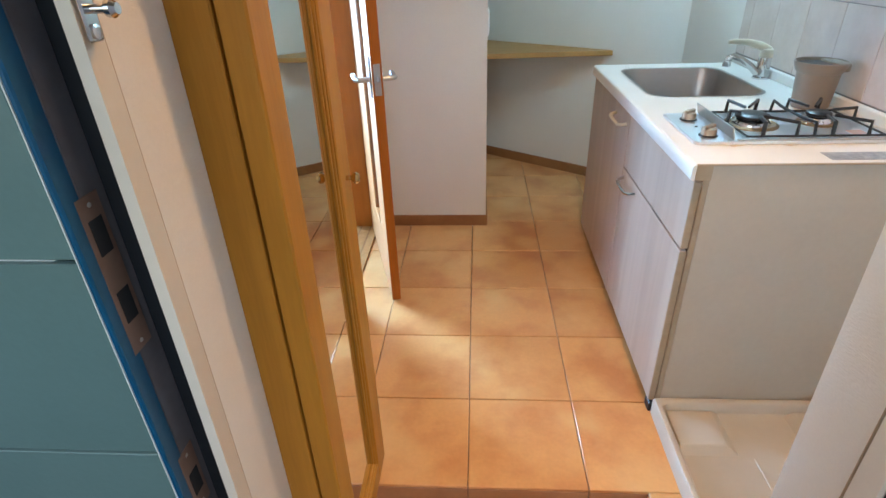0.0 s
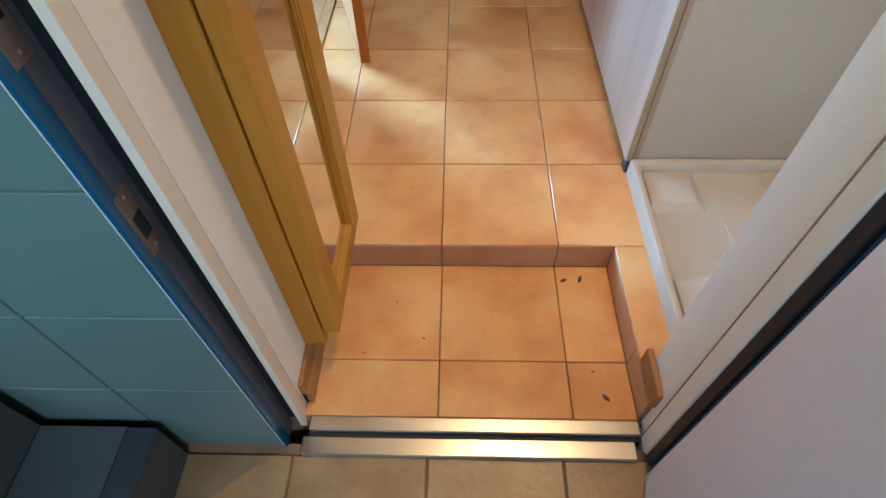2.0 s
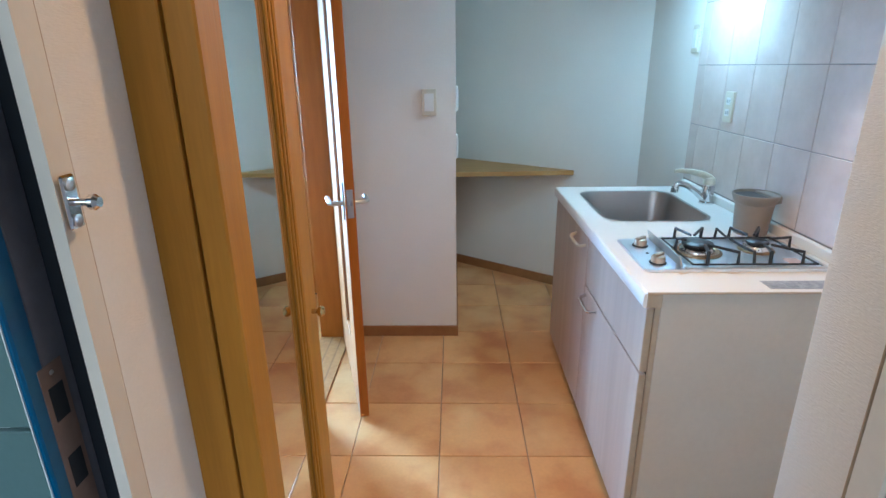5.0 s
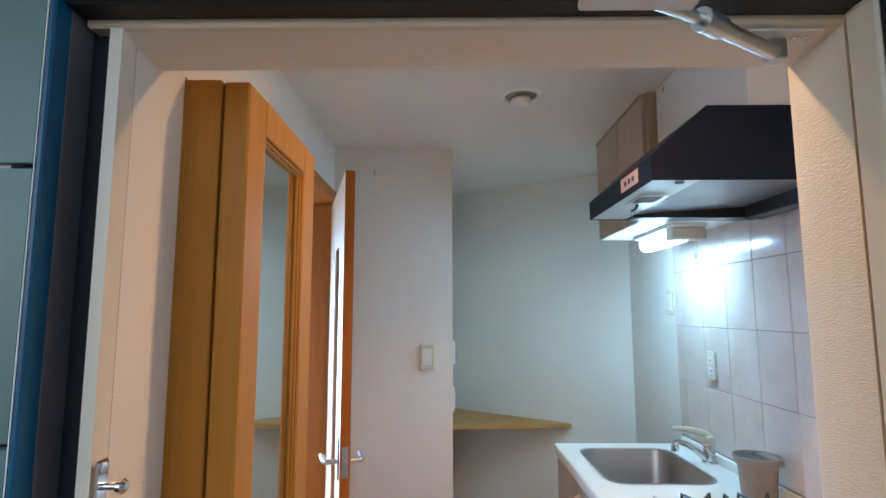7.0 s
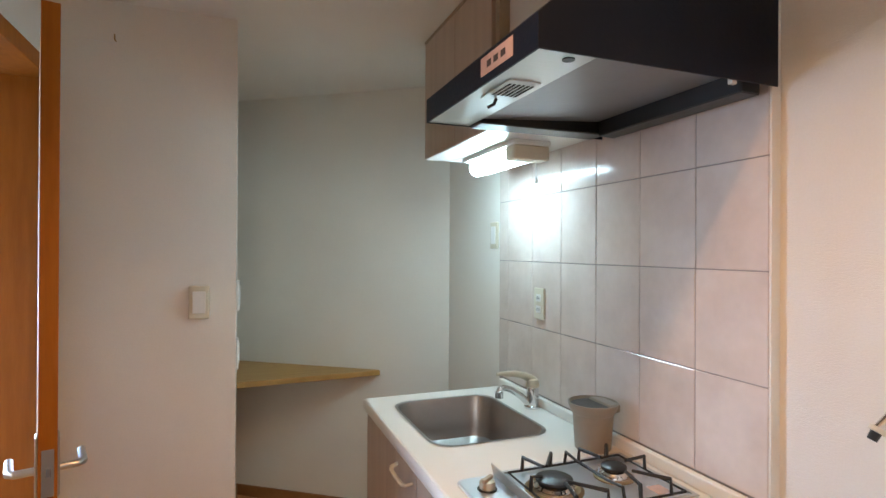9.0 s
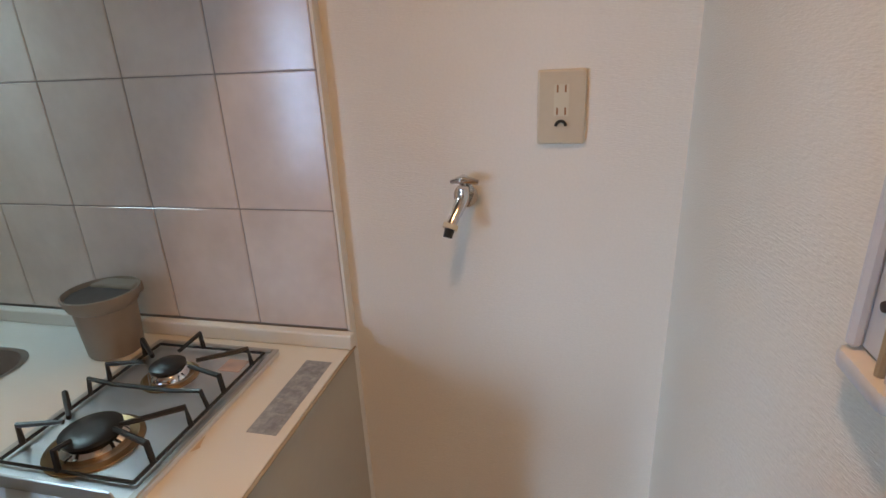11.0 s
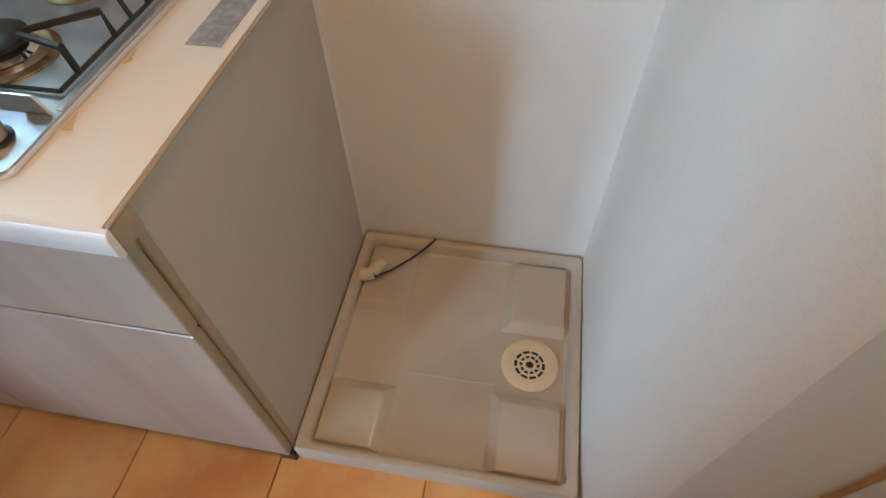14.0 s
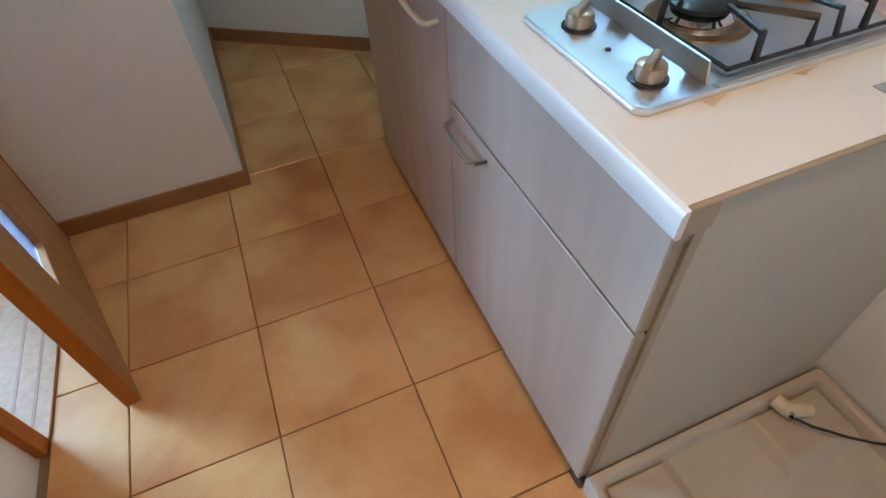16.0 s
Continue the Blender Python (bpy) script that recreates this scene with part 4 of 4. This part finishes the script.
part("knob", lathe([(0.005, 0.0), (0.005, 0.010), (0.011, 0.016), (0.012, 0.021), (0.008, 0.026)], (CDX1, 0.024, 0.90), axis="X", steps=18), BRASS, cd, "small brass knob", smooth=True)

# ---- inner doorway and its door ----
casing = thing("inner_door_frame", (-0.53, 1.2, 0), "orange wooden door casing in the papered wall", "door frame")
part("jamb", box(-0.66, -0.508, 0.835, 0.878, 0.0, 2.03, 0.002), DOORWOOD, casing)
part("jamb", box(-0.66, -0.508, 1.580, 1.604, 0.0, 2.03, 0.002), DOORWOOD, casing)
part("head", box(-0.66, -0.508, 0.8782, 1.5798, 1.975, 2.03, 0.002), DOORWOOD, casing)
part("sill", box(-0.66, -0.505, 0.8782, 1.5798, -0.012, 0.006, 0.002), TRIM, casing, "grooved wooden sill")
for i in range(2):
    part("groove", box(-0.60 + 0.05 * i, -0.592 + 0.05 * i, 0.879, 1.579, 0.0061, 0.0066), BASE, casing)
hx, hy, fx, fy = -0.500, 1.573, -0.297, 0.890
L = math.hypot(fx - hx, fy - hy)
M = Matrix.Translation((hx, hy, 0)) @ Matrix.Rotation(math.atan2(fy - hy, fx - hx), 4, "Z")
inner = thing("inner_door", (hx, hy, 0), "orange wooden inner door standing ajar, with a glazed slot", "door")


def on_leaf(bm):
    bm.transform(M)
    return bm


U0, U1, Z0, Z1, DT = 0.325, 0.515, 0.27, 1.70, 0.035
leaf = part("stile", on_leaf(box(0, U0, -DT, 0, 0.008, 1.962, 0.0015)), PALEDOOR, inner, "pale laminate door stile")
part("stile", on_leaf(box(U1, L - 0.004, -DT, 0, 0.008, 1.962, 0.0015)), PALEDOOR, inner, "pale laminate door stile")
part("rail", on_leaf(box(U0 + 0.0002, U1 - 0.0002, -DT, 0, 0.008, Z0, 0.0015)), PALEDOOR, inner)
part("rail", on_leaf(box(U0 + 0.0002, U1 - 0.0002, -DT, 0, Z1, 1.962, 0.0015)), PALEDOOR, inner)
part("edge", on_leaf(box(L - 0.0038, L, -DT - 0.0005, 0.0005, 0.008, 1.9625, 0.001)), DOORWOOD, inner, "orange wooden edge")
pane = part("pane", on_leaf(box(U0 + 0.008, U1 - 0.008, -DT / 2 - 0.002, -DT / 2 + 0.002, Z0 + 0.006, Z1 - 0.006)), FROST, inner, "frosted glass pane")
pane.visible_shadow = False
for i, (a, b2) in enumerate(((U0, U0 + 0.009), (U1 - 0.009, U1))):
    part("bead", on_leaf(box(a + 0.0003, b2, -DT + 0.004, -0.004, Z0, Z1)), BASE, inner, "brown glazing bead")
for k in range(28):
    z = Z0 + 0.025 + k * 0.05
    part("wire", on_leaf(box(U0 + 0.010, U1 - 0.010, -DT / 2 - 0.0035, -DT / 2 - 0.0021, z, z + 0.004)), PURPLE, pane, "dark lattice line")
latch = part("latch_plate", on_leaf(box(L + 0.0006, L + 0.002, -DT + 0.006, -0.006, 0.86, 0.965, 0.0004)), STEEL, inner, "steel latch plate")
part("bolt", on_leaf(box(L + 0.0021, L + 0.007, -0.022, -0.012, 0.905, 0.925, 0.001)), CHROME, latch)
for sgn, v in ((1, 0.0), (-1, -DT)):
    plate = part("handle_plate", on_leaf(box(L - 0.075, L - 0.035, v if sgn > 0 else v - 0.006, v + 0.006 if sgn > 0 else v, 0.845, 0.985, 0.002)), STEEL, inner, "brushed steel handle plate")
    u, vv = L - 0.055, v + sgn * 0.006
    pts = [(u, vv, 0.905), (u, vv + sgn * 0.036, 0.905), (u - 0.012, vv + sgn * 0.046, 0.905), (u - 0.10, vv + sgn * 0.048, 0.905)]
    part("lever", on_leaf(rod(pts, [0.009, 0.009, 0.0095, 0.009], sides=12)), STEEL, plate, "steel lever", smooth=True)
stay = thing("door_stay", (-0.325, 1.606, 2.13), "tiny brass hook with a thin wire on the wall", "hook")
part("hook", rod([(-0.325, 1.606, 2.135), (-0.325, 1.592, 2.135), (-0.325, 1.586, 2.14), (-0.325, 1.586, 2.152)], 0.0025, sides=6), BRASS, stay)
part("wire", rod([(-0.325, 1.604, 2.128), (-0.42, 1.604, 2.129)], 0.0012, sides=5), WHITEPL, stay)

# ---- ceiling fittings ----
down = thing("downlight", (0.333, 0.937, H), "white recessed ceiling downlight with an unlit bulb", "ceiling lamp")
part("trim_ring", lathe([(0.062, H - 0.004), (0.067, H - 0.010), (0.076, H - 0.008), (0.082, H - 0.0005)], (0.333, 0.937, 0), steps=36, caps=False), WHITEPL, down, smooth=True)
# no real depth here: the recess shade is this disc's tan colour
part("recess", lathe([(0.061, H - 0.0012), (0.061, H - 0.0018)], (0.333, 0.937, 0), steps=30), mat("recess_shade", (0.35, 0.27, 0.2), 0.5), down, "flat disc tinted as the shaded recess")
part("bulb", lathe([(0.014, H - 0.002), (0.034, H - 0.012), (0.040, H - 0.024), (0.034, H - 0.036), (0.016, H - 0.043), (0.002, H - 0.0445)], (0.333, 0.937, 0), steps=24), WHITEPL, down, "white bulb", smooth=True)
alarm = thing("smoke_alarm", (0.335, 0.57, H), "cream round smoke alarm on the ceiling", "smoke alarm")
part("base", lathe([(0.050, H - 0.0005), (0.050, H - 0.012), (0.046, H - 0.016), (0.034, H - 0.018)], (0.335, 0.57, 0), steps=30), PLASTIC, alarm, smooth=True)
part("cage", lathe([(0.028, H - 0.0182), (0.026, H - 0.034), (0.018, H - 0.040), (0.002, H - 0.041)], (0.335, 0.57, 0), steps=20), PLASTIC, alarm, smooth=True)
for i in range(6):
    a = 2 * math.pi * i / 6
    part("slot", box(-0.006, 0.006, -0.001, 0.001, -0.010, 0, 0), GAP_SHADE, alarm, "dark vent slot").matrix_basis = Matrix.Translation((0.335 + 0.0272 * math.cos(a), 0.57 + 0.0272 * math.sin(a), H - 0.021)) @ Matrix.Rotation(a + math.pi / 2, 4, "Z")
entry_lamp = thing("entry_lamp", (*BULB_AT, H), "lit warm recessed downlight over the entry", "ceiling lamp")
part("trim_ring", lathe([(0.058, H - 0.004), (0.062, H - 0.008), (0.070, H - 0.006), (0.074, H - 0.0005)], (*BULB_AT, 0), steps=36, caps=False), WHITEPL, entry_lamp, smooth=True)
part("bulb", lathe([(0.057, H - 0.0015), (0.057, H - 0.003), (0.040, H - 0.009), (0.002, H - 0.011)], (*BULB_AT, 0), steps=24), BULB, entry_lamp, "glowing bulb", smooth=True)

# ---- entrance hardware ----
catch = thing("chain_catch", (-0.305, -0.475, 1.262), "chrome door guard catch screwed on the cream lining", "door catch")
b = box(-0.317, -0.312, -0.482, -0.462, 1.228, 1.282, 0.002)
part("plate", b, CHROME, catch)
part("post", lathe([(0.004, 0.0), (0.004, 0.014), (0.0075, 0.017), (0.008, 0.022), (0.005, 0.026)], (-0.312, -0.472, 1.255), axis="X", steps=16), CHROME, catch, smooth=True)
for z in (1.237, 1.273):
    part("screw", lathe([(0.006, 0.0), (0.0065, 0.002), (0.003, 0.003)], (-0.312, -0.473, z), axis="X", steps=14), STEEL, catch)
for z0, z1, holes in ((0.90, 1.09, (1.045, 0.96)), (0.615, 0.725, (0.665,))):
    sp = thing("strike_plate", (-0.361, -0.497, (z0 + z1) / 2), "copper-brown steel strike plate in the door rebate", "strike plate", group="strike plates")
    part("plate", box(-0.3622, -0.3605, -0.514, -0.480, z0, z1, 0.0005), mat("copper_plate", (0.36, 0.24, 0.19), 0.45, 0.6, vary=0.2) if holes[0] > 1 else bpy.data.materials["copper_plate"], sp)
    for hz in holes:
        # flat black patch for the shade inside the bolt hole
        part("hole", box(-0.3605, -0.3598, -0.507, -0.487, hz - 0.020, hz + 0.020), RUBBER_SHADE, sp, "dark bolt hole")
    for sz in (z0 + 0.01, z1 - 0.01):
        part("screw", lathe([(0.003, 0), (0.002, 0.001)], (-0.3605, -0.497, sz), axis="X", steps=10), STEEL, sp)
closer = thing("door_closer", (0.44, -0.45, 1.74), "grey steel door closer arm under the lintel", "door closer")
plate = part("bracket", box(0.375, 0.480, -0.476, -0.444, HEAD - 0.004, HEAD - 0.0002, 0.001), WHITEPL, closer, "pale screw plate")
for x in (0.388, 0.402, 0.455, 0.468):
    part("screw", lathe([(0.004, HEAD - 0.0062), (0.0045, HEAD - 0.0042)], (x, -0.460, 0), steps=10), STEEL, plate)
part("lug", box(0.426, 0.446, -0.462, -0.442, 1.728, HEAD - 0.0042, 0.002), STEEL, closer)
part("arm", rod([(0.436, -0.452, 1.738), (0.309, -0.55, 1.722)], 0.009, sides=12), STEEL, closer, smooth=True)
part("sleeve", rod([(0.329, -0.535, 1.7245), (0.299, -0.558, 1.7205)], 0.012, sides=12), STEEL, closer, smooth=True)
part("arm", rod([(0.299, -0.558, 1.7205), (0.214, -0.625, 1.702)], 0.006, sides=10), STEEL, closer, smooth=True)
part("forearm", box(0.164, 0.264, -0.645, -0.615, 1.695, 1.704, 0.002), WHITEPL, closer, "pale forearm")

# the entrance door stands open to the outside
entrance = thing("entrance_door", (0.48, -0.58, PORCH), "pale lilac-grey steel entrance door standing open", "door")
DM = Matrix.Translation((0.479, -0.584, 0)) @ Matrix.Rotation(math.atan2(-0.97, -0.235), 4, "Z")
b = box(0.0, 0.80, 0.0, 0.04, PORCH + 0.012, 1.79, 0.003)
b.transform(DM)
dl = part("leaf", b, LEAF, entrance)
b = rod([DM @ Vector(p) for p in ((0.72, -0.001, 0.87), (0.72, -0.05, 0.87), (0.62, -0.055, 0.87))], 0.010, sides=10)
part("handle", b, STEEL, dl, smooth=True)

# ---- porch stairs ----
stairs = thing("stairs", (-0.9, -1.0, PORCH), "dark slate-blue covered stairs along the tiled wall", "stairs")
for i in range(4):
    x1, z1 = -0.60 - 0.25 * i, 0.055 + 0.165 * i
    st = part("step", box(-1.75, x1, -1.75, -0.548, PORCH - 0.01 if i == 0 else z1 - 0.165, z1 - 0.004, 0.004), mat("riser_slate", (0.10, 0.10, 0.10), 0.7, vary=0.2) if i == 0 else bpy.data.materials["riser_slate"], stairs)
    part("nosing", box(x1 - 0.06, x1 + 0.006, -1.74, -0.55, z1 - 0.006, z1 + 0.004, 0.004), NOSE, st, "dark ribbed nosing")
    part("tread", box(x1 - 0.25, x1 - 0.061, -1.74, -0.55, z1 - 0.0038, z1 + 0.002, 0.001), STAIR, st, "slate-blue sheet tread")

# ---- the room behind the inner door ----
rc = thing("room_door", (-0.8, 2.2, 0), "orange wooden door with casing in the next room", "door")
part("casing", box(-0.97, -0.905, 2.185, 2.2195, -0.010, 2.04, 0.002), DOORWOOD, rc)
part("leaf", box(-0.9045, -0.655, 2.195, 2.2195, -0.008, 1.97, 0.002), DOORWOOD, rc)
part("casing_head", box(-0.9045, -0.655, 2.185, 2.2195, 1.971, 2.04, 0.002), DOORWOOD, rc)
# window never in view, assumed as a source of the room's daylight
win = tagged(thing("window_1", (-2.8, 1.75, 0.9), "unseen white framed room window with two panes, assumed for the daylight", "window"), kind="structure")
for y0, y1 in ((1.372, 1.41), (1.73, 1.77), (2.09, 2.128)):
    part("window_frame", box(-2.86, -2.80, y0, y1, 0.905, 1.995, 0.002), WHITEPL, win)
for z0, z1 in ((0.905, 0.945), (1.955, 1.995)):
    for y0, y1 in ((1.4102, 1.7298), (1.7702, 2.0898)):
        part("window_frame", box(-2.86, -2.80, y0, y1, z0, z1, 0.002), WHITEPL, win)
for y0, y1 in ((1.4105, 1.7295), (1.7705, 2.0895)):
    p = part("pane", box(-2.834, -2.828, y0, y1, 0.9455, 1.9545), CLEAR, win)
    p.visible_shadow = False
part("window_sill", box(-2.80, -2.74, 1.36, 2.14, 0.88, 0.8995, 0.002), DOORWOOD, win)

# second assumed window, out of view, for the beam past the inner door
balcony = tagged(thing("window_2", (-2.05, 2.28, 0.02), "unseen white framed balcony window with two sliding panes, assumed for the daylight", "window"), kind="structure")
for x0, x1 in ((-2.678, -2.63), (-2.075, -2.025), (-1.47, -1.422)):
    part("window_frame", box(x0, x1, 2.25, 2.31, 0.022, 2.018, 0.002), WHITEPL, balcony)
for z0, z1 in ((0.022, 0.07), (1.97, 2.018)):
    for x0, x1 in ((-2.6298, -2.0752), (-2.0248, -1.4702)):
        part("window_frame", box(x0, x1, 2.25, 2.31, z0, z1, 0.002), WHITEPL, balcony)
for x0, x1 in ((-2.6295, -2.0755), (-2.0245, -1.4705)):
    p = part("pane", box(x0, x1, 2.277, 2.283, 0.0705, 1.9695), CLEAR, balcony)
    p.visible_shadow = False

# litter on the entry floor
for x, y, s, a in ((0.352, -0.052, 0.012, 20), (0.400, -0.048, 0.014, 70), (0.418, -0.405, 0.013, 130), (-0.045, -0.245, 0.005, 0), (-0.125, -0.13, 0.004, 40), (0.395, -0.335, 0.004, 10), (-0.2, -0.29, 0.004, 10)):
    ca, sa = math.cos(radians(a)), math.sin(radians(a))
    pts = [(1, 0), (0.4, 0.45), (-0.3, 0.35), (-0.9, 0.1), (-0.4, -0.35), (0.35, -0.3)]
    solo("crumb", prism([(x + s * (u * ca - v * sa), y + s * (u * sa + v * ca)) for u, v in pts], ENTRY, ENTRY + 0.0025), DIRT, "dry brown leaf crumb on the entry tiles", "crumb", group="crumbs on the entry floor")

# ---- tiles and boards ----


def spans(cuts):
    return list(zip(cuts, cuts[1:]))


J = 0.0014                                     # half a joint
for y0, y1 in spans([0.0, 0.33, 0.66, 0.99, 1.32, 1.65, 1.98, 2.31, 2.64, 2.90]):
    for x0, x1 in spans([-0.505, -0.33, 0.0, 0.33, 0.66, 0.99, 1.20]):
        if y0 >= 1.6 and x1 <= 0.01:
            continue
        top, bot = y1 - J, y0 + J if y0 > 0 else y0
        piece("tile", floor, TILE, ((x0 + x1) / 2, (top + bot) / 2, -0.005), (x1 - x0 - 2 * J, top - bot, 0.010))
for y0, y1 in spans([-0.372, 0.0]):
    piece("tile", floor_side, TILE, ((STEP_X + 0.60) / 2, (y0 + y1) / 2, -0.005), (0.60 - STEP_X, y1 - y0 - 2 * J, 0.010))
for x0, x1 in spans([-0.33, 0.0, 0.33, STEP_X]):
    piece("riser_tile", floor, RISER, ((x0 + x1) / 2, 0.003, (ENTRY - 0.0105) / 2), (x1 - x0 - 2 * J, 0.008, -ENTRY - 0.0105), 0.001)
for y0, y1 in spans([-0.455, -0.315, 0.0]):
    piece("riser_tile", floor_side, RISER, (STEP_X + 0.003, (y0 + y1) / 2, (ENTRY - 0.0105) / 2), (0.008, y1 - y0 - 2 * J, -ENTRY - 0.0105), 0.001)
for y0, y1 in spans([-0.461, -0.308, 0.0]):
    for x0, x1 in spans([-0.33, 0.0, 0.33, STEP_X]):
        piece("tile", floor_entry, TILE, ((x0 + x1) / 2, (y0 + y1) / 2, ENTRY - 0.005), (x1 - x0 - 2 * J, y1 - y0 - 2 * J, 0.010))

# glazed wall tiles behind the stove
W = 0.0012
rows = [0.857, 1.1125, 1.369, 1.626, 1.882]
for z0, z1 in spans(rows):
    for y0, y1 in spans([0.304, 0.5065, 0.709, 0.9115, 1.114, 1.3165, 1.519, 1.60]):
        piece("wall_tile", wall_right, WALLTILE, (TW + 0.006, (y0 + y1) / 2, (z0 + z1) / 2), (0.012, y1 - y0 - 2 * W, z1 - z0 - 2 * W), 0.0015)
structure("tile_bed", box(TW + 0.0025, XR - 0.0005, 0.3045, 1.5995, 0.80, 1.881), WGROUT, "grey grout between the wall tiles", "wall")
structure("tile_return", box(TW + 0.0005, XR - 0.0005, 0.298, 0.3035, 0.0, H - 0.001), PAPER, "cream papered return beside the tiles", "wall")
structure("wall_over_tiles", box(TW + 0.0005, XR - 0.0005, 0.3037, 1.5995, 1.883, H - 0.001), PAPER, "cream wall above the tiles", "wall")

# sage tiles of the outer wall
zs = [PORCH] + [0.20 + 0.277 * k for k in range(9)]
for z0, z1 in spans(zs):
    for x0, x1 in spans([-3.0, -2.43, -1.83, -1.23, -0.63, -0.3700]):
        piece("wall_tile", wall_outside, EXTTILE, ((x0 + x1) / 2, -0.522, (z0 + z1) / 2), (x1 - x0 - 0.005, 0.010, z1 - z0 - 0.005), 0.001)
    for x0, x1 in spans([0.565, 1.17, 1.77, 2.37]):
        piece("wall_tile", wall_outside, EXTTILE, ((x0 + x1) / 2, -0.522, (z0 + z1) / 2), (x1 - x0 - 0.005, 0.010, z1 - z0 - 0.005), 0.001)
# porch floor tiles
for y0, y1 in spans([-1.96, -1.83, -1.51, -1.19, -0.87, -0.547]):
    for k in range(-6, 6):
        x0 = -0.345 + 0.322 * k
        piece("tile", ground, EXTFLOOR, (x0 + 0.161, (y0 + y1) / 2, PORCH - 0.005), (0.322 - 0.006, y1 - y0 - 0.006, 0.010), 0.002)
# floorboards of the room
for k in range(27):
    y0 = 0.36 + 0.072 * k
    if y0 > 2.15:
        break
    for x0, x1 in ((-2.78, -1.6 - 0.3 * (k % 3)), (-1.6 - 0.3 * (k % 3), -0.662)):
        piece("plank", floor_room, WOODFLOOR, ((x0 + x1) / 2, y0 + 0.036, -0.006), (x1 - x0 - 0.001, 0.0712, 0.012), 0.0008)
